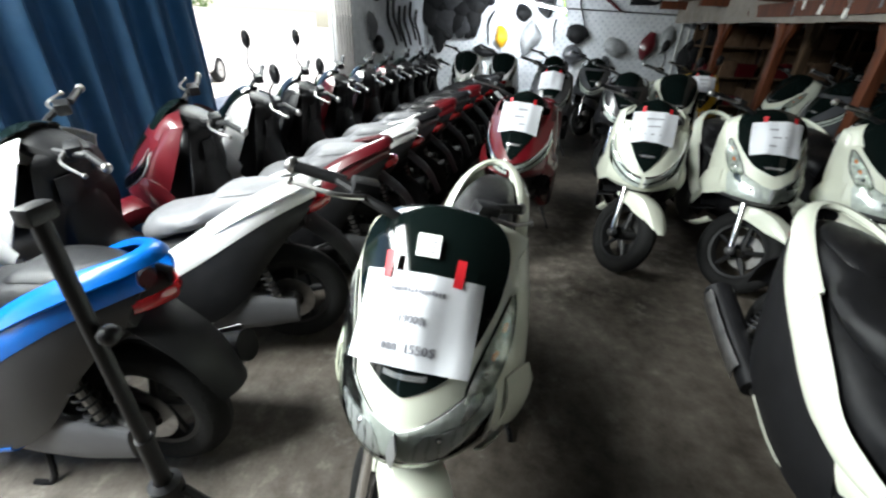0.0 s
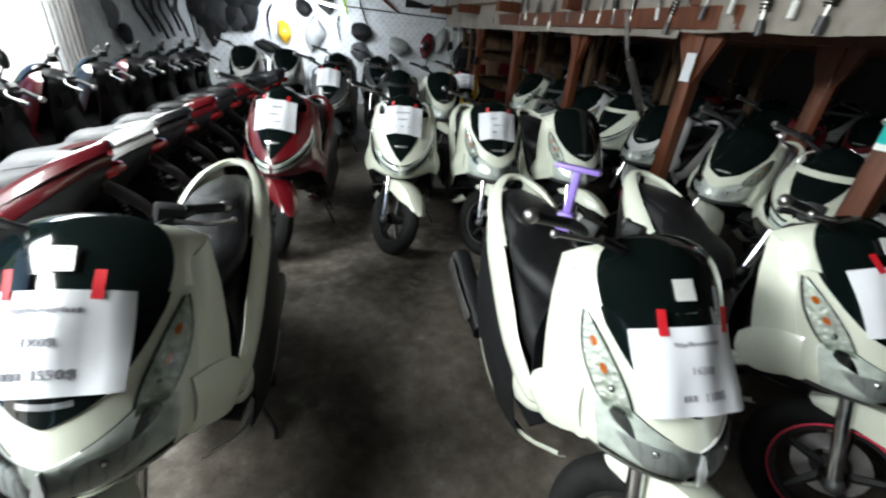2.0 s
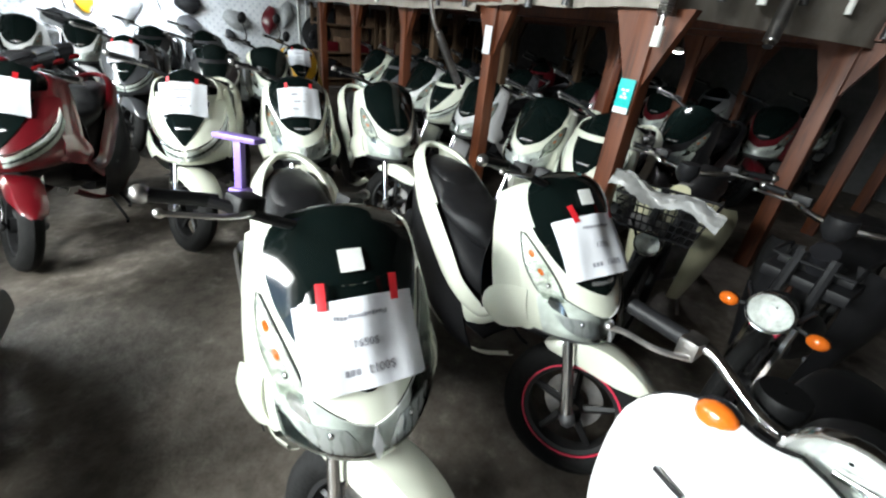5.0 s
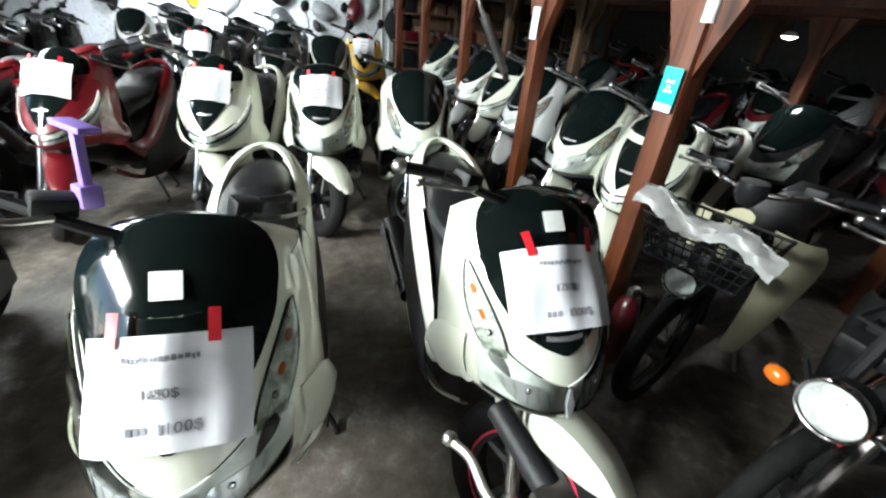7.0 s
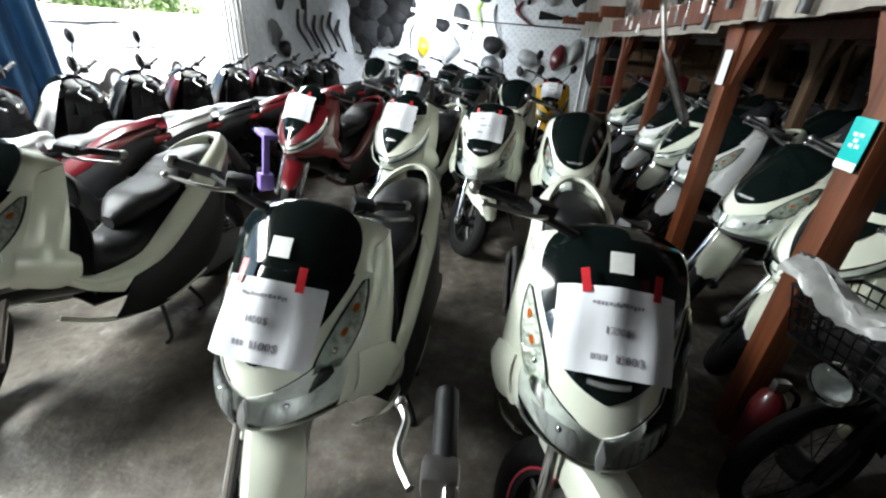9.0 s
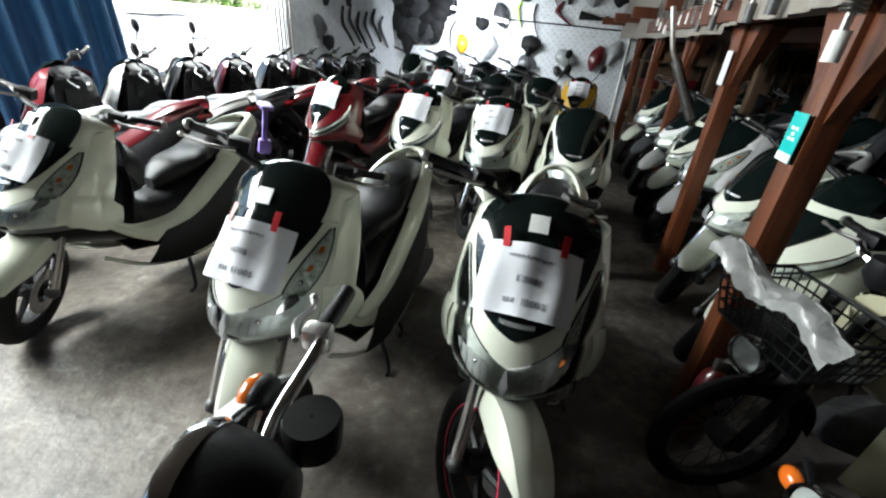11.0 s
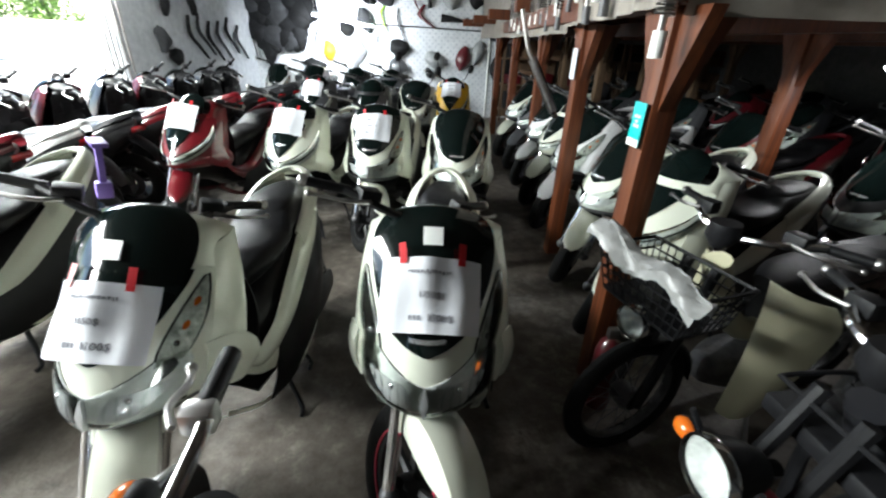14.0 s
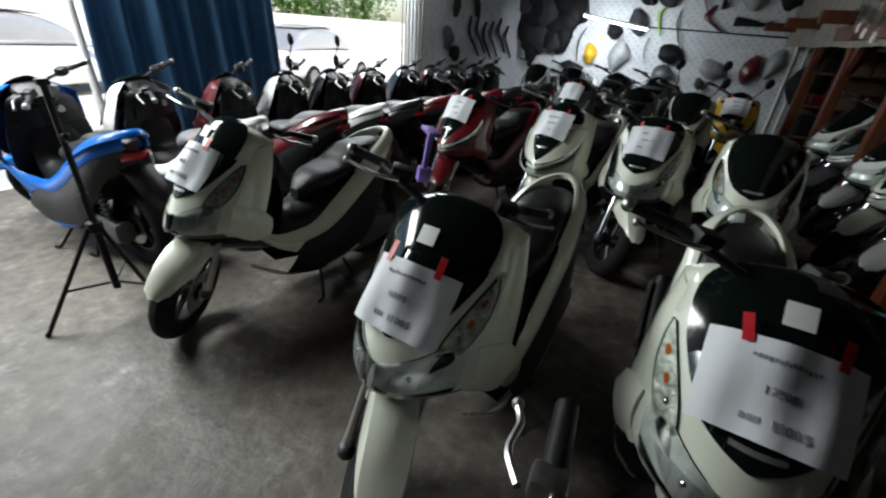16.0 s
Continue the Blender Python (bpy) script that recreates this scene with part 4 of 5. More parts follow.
for i in range(3):
    for j in range(5):
        g = rnd.choice((G1, G2))
        put(g, pose(4.2 + i * 1.35 + rnd.uniform(-.1, .1), 2.2 + j * 1.15 + rnd.uniform(-.15, .15), 0, 0, 0, 188 + rnd.uniform(-8, 8)), "dark scooter stored deep under the mezzanine",
            {WHITE: rnd.choice((BLACKP, GREYP, BLACKP, DARKRED, SILVERP))})

# tube lamp hung before the back wall
tl = thing("tube_lamp", "lit white fluorescent tube hung before the back wall", "lamp")
part("tube", tube([(-.53, 0, .08), (.53, 0, -.08)], .016, 10), TUBE, tl)
part("batten", box((0, 0, .03), (1.08, .045, .03), None, .004, (0, 8.6, 0)), STICKER, tl)
for s in (-1, 1):
    part("wire", tube([(s * .5, 0, .04), (s * .5, 0, H - 1.79)], .003, 5), STICKER, tl)
tl.matrix_world = pose(-.29, 8.6, 1.79, 0, 0, 0)
lamp("tube_light", 'AREA', look((-.29, 8.6, 1.75), (-.29, 9.3, 1.35)), 26, (.85, .93, 1), 1.2, .05)

# ---------- small motorcycles ----------


def spoked_wheel(parent, x, r, w):
    wh = part("wheel", lathe([(.035, -.05), (.05, -.03), (.05, .03), (.035, .05)], 14, 'y', (x, 0, r)), ENGINE, parent)
    prof = [(r - w * .5 + w * .5 * math.cos(2 * math.pi * k / 10), w * .5 * math.sin(2 * math.pi * k / 10)) for k in range(11)]
    part("tyre", lathe(prof, 32, 'y', (x, 0, r)), RUBBER, wh)
    q = r - w * .95
    part("rim", lathe([(q + .008, -.022), (q - .008, -.012), (q - .008, .012), (q + .008, .022), (q + .008, -.022)], 28, 'y', (x, 0, r)), ENGINE, wh)
    bm = bmesh.new()
    for k in range(24):
        a = 2 * math.pi * k / 24
        s = .03 if k % 2 else -.03
        b = a + (.3 if k % 4 < 2 else -.3)
        tube([(x + .045 * math.cos(b), s, r + .045 * math.sin(b)), (x + q * math.cos(a), 0, r + q * math.sin(a))], .0022, 4, bm)
    tagged(part("spoke_set", bm, ENGINE, wh), kind="stuff")
    return wh


def indicator(parent, c, d=(1, 0, 0), body=BLACKPL):
    i = part("indicator", blob(c, .036, None, 12, (.8, 1.1, .8)), body, parent)
    part("indicator_lens", blob((c[0] + d[0] * .014, c[1] + d[1] * .014, c[2] + d[2] * .014), .034, None, 12, (.75, 1.1, .85)), AMBER, i, "amber lens")
    return i


def round_lamp(parent, c, r=.085, shell=BLACKPL):
    x, y, z = c
    h = part("headlamp", lathe([(.01, -.13), (r * .55, -.12), (r * .88, -.07), (r, -.01), (r * 1.02, .0)], 24, 'x', c), shell, parent)
    part("lamp_rim", lathe([(r * 1.02, -.012), (r * 1.08, .0), (r * 1.04, .016), (r * .95, .014)], 28, 'x', c), CHROME, h, "chrome rim")
    part("reflector", lathe([(r * .95, .006), (r * .7, -.03), (r * .3, -.055), (.004, -.06)], 24, 'x', c), REFLECT, h)
    part("lens", lathe([(r * .97, .008), (r * .7, .022), (r * .35, .03), (.002, .032)], 24, 'x', c), LENS, h)
    return h


def cub(label, shield=CREAM, fender=CREAM, basket=False, rack=False, red_cover=False):
    """A light step-through motorcycle with a low lamp on its front carrier, facing +x."""
    p = thing("motorcycle", label, "motorcycle", "light motorcycles")
    spoked_wheel(p, .60, .28, .07)
    spoked_wheel(p, -.60, .28, .075)
    for s in (1, -1):
        part("fork_leg", tube([(.50, s * .06, .60), (.42, s * .055, .86)], .02, 8), BLACKPL, p)
        part("fork_slider", tube([(.60, s * .06, .28), (.50, s * .06, .60)], .022, 8), CHROME if rack else BLACKPL, p)
        part("shock_absorber", tube([(-.58, s * .13, .32), (-.46, s * .12, .66)], .024, 8), CHROME, p)
        part("leg_panel", ribbon([(.18, s * .09, .80), (.21, s * .12, .70), (.22, s * .13, .46), (.20, s * .11, .18)], [(.06, s * .25, .76), (.01, s * .275, .66), (.05, s * .24, .42), (.10, s * .18, .18)], 12, 6, (.03, s * .02, 0), .006), shield, p, "large moulded leg shield")
    c = [(.64, .05, .575), (.56, .055, .578), (.47, .055, .55), (.40, .055, .49), (.345, .05, .40), (.33, .045, .32)]
    part("front_fender", ribbon(c, [(x, -y, z) for x, y, z in c], 14, 6, (.008, 0, .02), .004), PINKRED if red_cover else fender, p)
    part("frame_tube", tube([(.36, 0, .86), (.22, 0, .62), (0, 0, .48), (-.3, 0, .56), (-.62, 0, .62)], .05, 10), shield if not red_cover else BLACKP, p)
    part("engine", loft([(.22, .06, .26, .40), (.10, .11, .22, .42), (-.08, .12, .2, .42), (-.2, .08, .24, .38)], 14), ENGINE, p)
    part("seat", loft([(.02, .06, .68, .73), (-.1, .12, .68, .765), (-.3, .13, .69, .775), (-.55, .12, .70, .785), (-.68, .05, .71, .77)], 16), SEAT, p)
    part("rear_body", loft([(-.02, .08, .50, .69), (-.3, .12, .50, .70), (-.55, .10, .54, .70), (-.74, .06, .58, .69)], 14), fender if not red_cover else BLACKP, p)
    part("rear_carrier", box((-.72, 0, .76), (.34, .24, .015), None, .004), BLACKPL, p)
    part("muffler", tube([(.05, -.13, .22), (-.3, -.15, .24), (-.75, -.16, .30)], .035, 10, None, 8, .045), CHROME, p)
    hb = handlebar(p, .34, .985, .33, False, True)
    part("speedometer", lathe([(.002, .02), (.05, .02), (.055, -.03), (.03, -.07)], 18, 'z', (.38, 0, .99)), BLACKPL, p)
    round_lamp(p, (.67, 0, .655 if basket else .672), .062 if basket else .078)
    for s in (1, -1) if not basket else ():
        indicator(p, (.60, s * .155, .62), (.9, 0, 0))
        part("indicator_stem", tube([(.6, s * .07, .63), (.6, s * .14, .62)], .008, 6), BLACKPL, p)
    for s in (1, -1):
        part("carrier_stay", tube([(.60, s * .05, .60), (.66, s * .11, .745)], .008, 6), BLACKPL, p)
    part("lamp_mount", tube([(.50, 0, .665), (.60, 0, .665)], .02, 8), BLACKPL, p)
    if basket:
        b = part("basket", box((.57, 0, .705), (.22, .34, .012), None, .003), BLACKPL, p, "black wire front basket")
        bm = bmesh.new()
        for z, k in ((.71, .9), (.75, .94), (.79, .98), (.83, 1.04), (.87, 1.1)):
            q = [(.57 + sx * .12 * k, sy * .19 * k, z) for sx, sy in ((1, 1), (1, -1), (-1, -1), (-1, 1), (1, 1))]
            for u, v in zip(q, q[1:]):
                tube([u, v], .004 if z < .86 else .007, 5, bm)
        for k in range(13):
            y = -.19 + k * .38 / 12
            for sx in (1, -1):
                tube([(.57 + sx * .108, y * .9, .71), (.57 + sx * .132, y * 1.1, .87)], .0028, 4, bm)
        for k in range(1, 8):
            x = -.12 + k * .24 / 8
            for sy in (1, -1):
                tube([(.57 + x * .9, sy * .17, .71), (.57 + x * 1.1, sy * .21, .87)], .0028, 4, bm)
        tagged(part("wire_mesh", bm, BLACKPL, b), kind="stuff")
        rows, r2 = [], random.Random(3)
        for i in range(14):
            u = i / 13
            w = 2 * u - 1
            rows.append([(.69 - .05 * w + .012 * math.sin(7 * v + i), -.25 + .50 * v + .012 * math.sin(5 * u), .915 + .05 * (1 - v) ** 2 - .06 * w * w + .02 * math.sin(v * 11) + r2.uniform(-.008, .008)) for v in np.linspace(0, 1, 26)])
        bm = bmesh.new()
        add_grid(bm, rows)
        part("plastic_film", bm, FILMW, b, "crumpled clear plastic film")
    if rack:
        f = part("front_rack", box((.33, 0, .73), (.22, .30, .05), None, .012), BLACKPL, p, "black front carrier with chrome rail")
        part("rail", tube([(.24, .13, .75), (.24, .13, .82), (.42, .135, .82), (.44, .11, .82), (.44, -.11, .82), (.42, -.135, .82), (.24, -.13, .82), (.24, -.13, .75)], .007, 7), BLACKPL, f)
        part("clamp", box((.33, 0, .77), (.05, .26, .03), None, .006), BLACKPL, f)
    part("side_stand", tube([(.02, .1, .24), (.06, .2, .02)], .01, 6), STEEL, p)
    return p


FILMW = mat("crumpled_film", (.24, .24, .235), .35, 0, .2, .15, 20, .5, 40)


def place_front(p, lamp_xy, heading):
    a = radians(heading)
    p.matrix_world = pose(lamp_xy[0] - .67 * math.cos(a), lamp_xy[1] - .67 * math.sin(a), 0, 0, 0, heading)


place_front(cub("cream and black light motorcycle with a film-covered wire basket", CREAM, BLACKPL, True), (1.735, 1.115), 195)
place_front(cub("dark red light motorcycle with black carrier and low round lamp", BLACKPL, GREYP, False, True, True), (1.625, .535), 181)


def near_motorcycle():
    """The machine right in front of the walk: white front cowl, round lamp and bare chrome bar."""
    p = thing("motorcycle", "white-cowled light motorcycle with chrome handlebar and round lamp", "motorcycle", "light motorcycles")
    spoked_wheel(p, .52, .28, .07)
    spoked_wheel(p, -.66, .28, .075)
    cw = [(.05, .05, .955), (.055, .12, .935), (.06, .18, .88), (.07, .215, .78), (.10, .20, .58), (.14, .13, .44)]
    cw, cl = [(x, y - .07, z) for x, y, z in cw], [(x, -y - .07, z) for x, y, z in cw]
    cowl = part("front_cowl", ribbon(cw, cl, 18, 11, (.10, 0, .012), .012, taper=True), BRIGHTWHITE, p, "glossy white front cowl")
    part("cowl_back", ribbon([(x - .014, y, z) for x, y, z in cw], [(x - .014, y, z) for x, y, z in cl], 18, 11, (.095, 0, .012), .004, taper=True), BLACKPL, cowl)
    mk = bmesh.new()
    box((.165, -.135, .835), (.006, .06, .009), mk, .002, (0, -14, -12))
    part("maker_mark", mk, BLACKPL, cowl, "dark maker's mark drawn as a plain bar")
    mk = bmesh.new()
    for k in range(4):
        box((.178, -.115 + .003 * k, .775 - k * .007), (.004, .028 - .006 * k, .004), mk, 0, (0, -8, -8))
    part("wing_mark", mk, GREYP, cowl, "dark stripes drawn as plain bars")
    round_lamp(p, (.045, .03, .955), .08)
    for s in (1, -1):
        part("fork_leg", tube([(.52, s * .06, .28), (.30, s * .06, .6), (.04, s * .055, .93)], .02, 8), CHROME, p)
        indicator(p, (.06, s * .135, .945), (.9, 0, 0))
        part("indicator_stem", tube([(.04, s * .06, .93), (.055, s * .12, .945)], .009, 6), CHROME, p)
        h = part("handlebar", tube([(.0, s * .02, .935), (.01, s * .10, .955), (-.01, s * .2, 1.0), (.0, s * .255, 1.005)], .0125, 10), CHROME, p, "bare chrome handlebar")
        part("grip", tube([(.0, s * .25, 1.005), (.002, s * .37, 1.008)], .018, 12), BLACKPL, h)
        part("lever_clamp", box((.004, s * .235, 1.0), (.05, .04, .045), None, .01), STEEL, h)
        part("brake_lever", tube([(.04, s * .22, .995), (.065, s * .27, .99), (.062, s * .33, .982), (.075, s * .365, .98)], .0065, 7), STEEL, h)
        part("lever_tip", blob((.075, s * .367, .98), .011, None, 8), STEEL, h)
    part("speedometer", lathe([(.002, .02), (.042, .02), (.046, .01), (.042, -.04), (.02, -.06)], 20, 'z', (-.055, -.085, .962)), mat("dial_black", (.003, .003, .0032), .5, 0, 0, 0, spec=.15), p, "round black speedometer")
    part("tank_body", loft([(.0, .05, .50, .70), (-.2, .09, .42, .66), (-.45, .10, .46, .68), (-.75, .06, .54, .66)], 14), GREYP, p)
    part("engine", loft([(.10, .06, .26, .42), (0, .11, .22, .42), (-.18, .12, .2, .42), (-.3, .08, .24, .38)], 14), ENGINE, p)
    part("seat", loft([(-.12, .06, .65, .69), (-.22, .11, .65, .72), (-.45, .12, .66, .735), (-.7, .1, .67, .735), (-.78, .05, .68, .72)], 14), SEAT, p)
    f = [(.80, .03, .42), (.72, .05, .52), (.58, .055, .585), (.42, .055, .57), (.30, .05, .48)]
    part("front_fender", ribbon(f, [(x, -y, z) for x, y, z in f], 12, 6, (.008, 0, .02), .004), BRIGHTWHITE, p)
    part("side_stand", tube([(-.1, .1, .24), (-.06, .2, .02)], .01, 6), STEEL, p)
    p.matrix_world = pose(.635, .20, 0, 0, 0, 182)


near_motorcycle()
for ob in (G1, G2, G1C, G1M, G2M):
    for o in (*ob.children_recursive, ob):
        bpy.data.objects.remove(o)

# ---------- on the posts ----------
sg = thing("notice", "teal and white notice fixed on a timber post", "sign")
part("board", box((0, 0, 0), (.003, .085, .16), None, .001), mat("teal_print", (.0, .42, .40), .45, 0, 0, .05), sg)
part("white_strip", box((-.0025, 0, -.065), (.002, .083, .028)), STICKER, sg)
mk = bmesh.new()
for dy, dz in ((-.012, .03), (.012, .03), (0, .012), (-.012, -.004), (.012, -.004)):
    box((-.0025, dy, dz), (.002, .016, .011), mk)
part("symbol", mk, STICKER, sg)
sg.matrix_world = pose(1.86 - .068, 1.515, 1.27, 0, 0, 0)


def shock(x, y, z, length=.30, r=.026, axis_tilt=0, light=False):
    s = thing("shock_absorber", "used coil shock absorber hung on the mezzanine edge", "shock absorber", "hung spare parts")
    part("damper", tube([(0, 0, 0), (0, 0, -length)], r * .42, 8), STEEL, s)
    n = 70
    part("coil", tube([(r * math.cos(k * .75), r * math.sin(k * .75), -.06 - (length - .12) * k / n) for k in range(n)], r * .17, 5, None, 130), STEEL if light else BLACKPL, s)
    part("eye", lathe([(.006, -.01), (.018, -.01), (.018, .01), (.006, .01), (.006, -.01)], 12, 'x', (0, 0, .01)), ENGINE, s)
    part("sleeve", tube([(0, 0, -length + .02), (0, 0, -length - .06)], r * .8, 10), STICKER if light else ENGINE, s)
    s.matrix_world = pose(x, y, z, axis_tilt, 0, 0)


r3 = random.Random(5)
shock(1.735, 1.40, 1.78, .22, .028, 0, True)
y = 1.62
while y < 6.2:
    xb = np.interp(y, [1.43, 2.3, 3.06, 4, 6.3], [1.76, 1.88, 2.0, 2.1, 2.3]) - .05
    shock(xb, y, r3.uniform(1.95, 2.06), r3.uniform(.2, .3), r3.uniform(.018, .03), r3.uniform(-9, 9), r3.random() < .4)
    y += r3.uniform(.16, .4)
x = 2.05
while x < 4.2:
    yb = np.interp(x, [1.81, 2.6, 3.6, 5], [1.41, 1.36, 1.14, 1.12]) - .05
    shock(x, yb, r3.uniform(1.95, 2.05), r3.uniform(.2, .3), r3.uniform(.018, .03), 0, r3.random() < .4)
    x += r3.uniform(.2, .5)


def exhaust_pipe(a, b, label):
    e = thing("exhaust_pipe", label, "exhaust", "hung spare parts")
    a, b = Vector(a), Vector(b)
    d = (b - a)
    part("pipe", tube([a - d * .55 + Vector((.0, .0, .12)), a - d * .2, a], .017, 8), STEEL, e)
    part("muffler", tube([a, a + d * .5, b], .034, 12), STEEL, e)
    part("tip", tube([b, b + d * .12], .024, 10), CHROME, e)


exhaust_pipe((1.86, 3.36, 1.43), (2.06, 3.30, 1.06), "dull steel exhaust hung from the mezzanine edge")
exhaust_pipe((2.55, 1.27, 1.80), (2.44, 1.24, 1.58), "chrome-tipped exhaust hung from the mezzanine edge")
pn = solo("paper_notice", box((0, 0, 0), (.002, .085, .19)), PAPER, "small faded paper pinned to a timber post", "paper", smooth=False)
pn.matrix_world = pose(2.10 - .068, 2.94, 1.42, 0, 0, 0)
ex = thing("fire_extinguisher", "small dusty red fire extinguisher beside the post", "extinguisher")
part("bottle", lathe([(.002, 0), (.055, .0), (.06, .02), (.06, .30), (.045, .36), (.02, .385), (.002, .385)], 20, 'z'), DARKRED, ex)
part("valve", box((0, 0, .41), (.05, .03, .05), None, .006), STEEL, ex)
part("hose", tube([(.03, 0, .41), (.09, 0, .34), (.075, 0, .12)], .01, 7), BLACKPL, ex)
ex.location = (1.83, 1.36, 0)


def ceiling_lamp(x, y, z):
    l = thing("hanging_lamp", "lit round lamp hung under the mezzanine beams", "lamp", "mezzanine lamps")
    part("shell", lathe([(.002, .03), (.03, .025), (.05, .0), (.046, -.006)], 20, 'z'), STICKER, l)
    part("diffuser", lathe([(.046, -.004), (.03, -.018), (.002, -.023)], 20, 'z'), emit("lamp_glow", (.95, .97, 1), 14), l)
    part("cord", tube([(0, 0, .03), (0, 0, .446)], .004, 6), BLACKPL, l)
    l.location = (x, y, z)
    lamp("lamp_light", 'AREA', look((x, y, z - .05), (x, y + .001, 0)), 1.5, (.95, .97, 1), .15)


ceiling_lamp(3.8, 2.45, 1.485)

# ---------- tripod and phone stand ----------
tp = thing("tripod", "black folding tripod standing on the floor", "tripod")
part("pole", tube([(0, 0, .30), (0, 0, 1.20)], .014, 10), BLACKPL, tp)
part("lower_pole", tube([(0, 0, .16), (0, 0, .7)], .018, 10), BLACKPL, tp)
part("knob", blob((.03, 0, .98), .02, None, 8), BLACKPL, tp)
part("collar", lathe([(.02, -.03), (.034, -.02), (.034, .03), (.02, .04)], 14, 'z', (0, 0, .52)), BLACKPL, tp)
part("head_clamp", box((0, 0, 1.21), (.03, .05, .03), None, .008), BLACKPL, tp)
for k in range(3):
    a = radians(-106 + 120 * k)
    leg = part("leg", tube([(.03 * math.cos(a), .03 * math.sin(a), .52), (.33 * math.cos(a), .33 * math.sin(a), .012)], .011, 8), BLACKPL, tp)
    part("brace", tube([(.02 * math.cos(a), .02 * math.sin(a), .2), (.2 * math.cos(a), .2 * math.sin(a), .22)], .007, 6), BLACKPL, leg)
    part("rubber_foot", blob((.33 * math.cos(a), .33 * math.sin(a), .014), .015, None, 8), RUBBER, leg)
tp.location = (-1.75, 1.03, 0)

ph = thing("phone_stand", "purple plastic phone stand clamped to a handlebar", "phone holder")
part("clamp", box((0, 0, 0), (.05, .05, .06), None, .008), PURPLE, ph)
part("stem", box((0, 0, .09), (.022, .026, .15), None, .005), PURPLE, ph)
part("plate", box((0, 0, .172), (.05, .14, .016), None, .005), PURPLE, ph)
ph.matrix_world = pose(-.02, 1.28, 1.07, 0, 8, 40) @ Matrix.Scale(.85, 4)

# ---------- spare parts on the back wall ----------


def fairing(x, z, w, h, material, tilt=0.0, kind=0, seed=0, label="used scooter fairing hung on the wall"):
    """One hung body panel: 0 shield, 1 long strip, 2 hollow shell, 3 horn."""
    r = random.Random(seed + 71)
    bm = bmesh.new()
    if kind == 0:
        L = [(-w * .18, 0, h * .5), (-w * r.uniform(.4, .55), -.05, h * r.uniform(.1, .25)), (-w * r.uniform(.3, .5), -.06, -h * .2), (-w * .08, -.02, -h * .5)]
        R = [(w * .2, 0, h * r.uniform(.3, .5)), (w * .5, -.06, h * .12), (w * r.uniform(.2, .45), -.07, -h * .25), (w * .1, -.02, -h * .5)]
        ribbon(L, R, 12, 7, (0, -.09, 0), .006, False, bm)
    elif kind == 1:
        L = [(-w * .1, 0, h * .5), (-w * .5, -.03, h * .15), (-w * .1, -.05, -h * .2), (w * .4, -.03, -h * .5)]
        ribbon(L, [(q[0] + w * .28 * (1 - abs(i - 1.4) * .3), q[1] - .02, q[2] - .01) for i, q in enumerate(L)], 14, 4, (0, -.025, 0), .005, False, bm)
    elif kind == 2:
        k1, k2 = r.uniform(.3, .5), r.uniform(.15, .35)
        ribbon([(-w * .5, 0, -h * .1), (-w * .42, -.03, h * k1), (0, -.05, h * .5), (w * .4, -.03, h * k2), (w * .5, 0, -h * .05)],
               [(-w * .4, -.02, -h * .25), (-w * .2, -.08, -h * .42), (w * .02, -.1, -h * .5), (w * .22, -.08, -h * k1), (w * .42, -.02, -h * .2)], 14, 6, (0, -.11, 0), .006, False, bm)
        ribbon([(-w * .2, -.13, h * .12), (0, -.15, h * .2), (w * .2, -.13, h * .1)], [(-w * .14, -.15, -h * .16), (0, -.165, -h * .22), (w * .14, -.15, -h * .16)], 8, 4, (0, -.02, 0), .006, False, bm)
    else:
        tube([(-w * .4, -.03, -h * .4), (-w * .1, -.08, -h * .1), (w * .2, -.08, h * .2), (w * .3, -.03, h * .5)], min(w, h) * .2, 9, bm, None, .012)
    ob = solo("fairing_panel" if kind != 1 else "body_strip", bm, material, label, "fairing", "wall-hung spare parts")
    if x < -2.2:
        k = 3.852 / (1.57 - x)
        ob.matrix_world = pose(west_x(.2 + 9.4 * k) + .012, .2 + 9.4 * k, 1.5 + (z - 1.5) * k, 0, 0, 90 - math.degrees(WEST_TURN)) @ Matrix.Rotation(radians(tilt), 4, 'Y') @ Matrix.Scale(k, 4)
    else:
        ob.matrix_world = pose(x, YN - .012, z, 0, tilt, 0)
    return ob


D = mat("dusty_black_plastic", (.010, .010, .011), .6, 0, 0, .4, 12, .1, 200, spec=.2)
Gy = mat("dusty_grey_plastic", (.035, .036, .039), .6, 0, 0, .3, 12, .1, 200, spec=.25)
fairing(-3.61, 2.0, .28, .45, D, 8, 0, 1, "black scooter fairing hung on the back wall")
fairing(-3.2, 2.0, .2, .4, D, -12, 0, 2, "black scooter fairing hung on the back wall")
fairing(-3.75, 1.35, .5, .5, Gy, 15, 0, 3, "dark grey fairing hung on the back wall")
fairing(-3.6, 1.05, .45, .35, D, -20, 0, 4, "black fairing hung on the back wall")
for k in range(6):
    fairing(-3.2 + k * .14, 1.40 + .07 * math.sin(k * 2), .42, .85 - .05 * k, Gy if k % 2 else D, -12 + 3 * k, 1, 10 + k, "long dark body strip hung on the back wall")
fairing(-2.24, 1.3, .22, .8, DULLSILVER, 4, 1, 20, "pale silver body strip hung on the back wall")
r4 = random.Random(17)
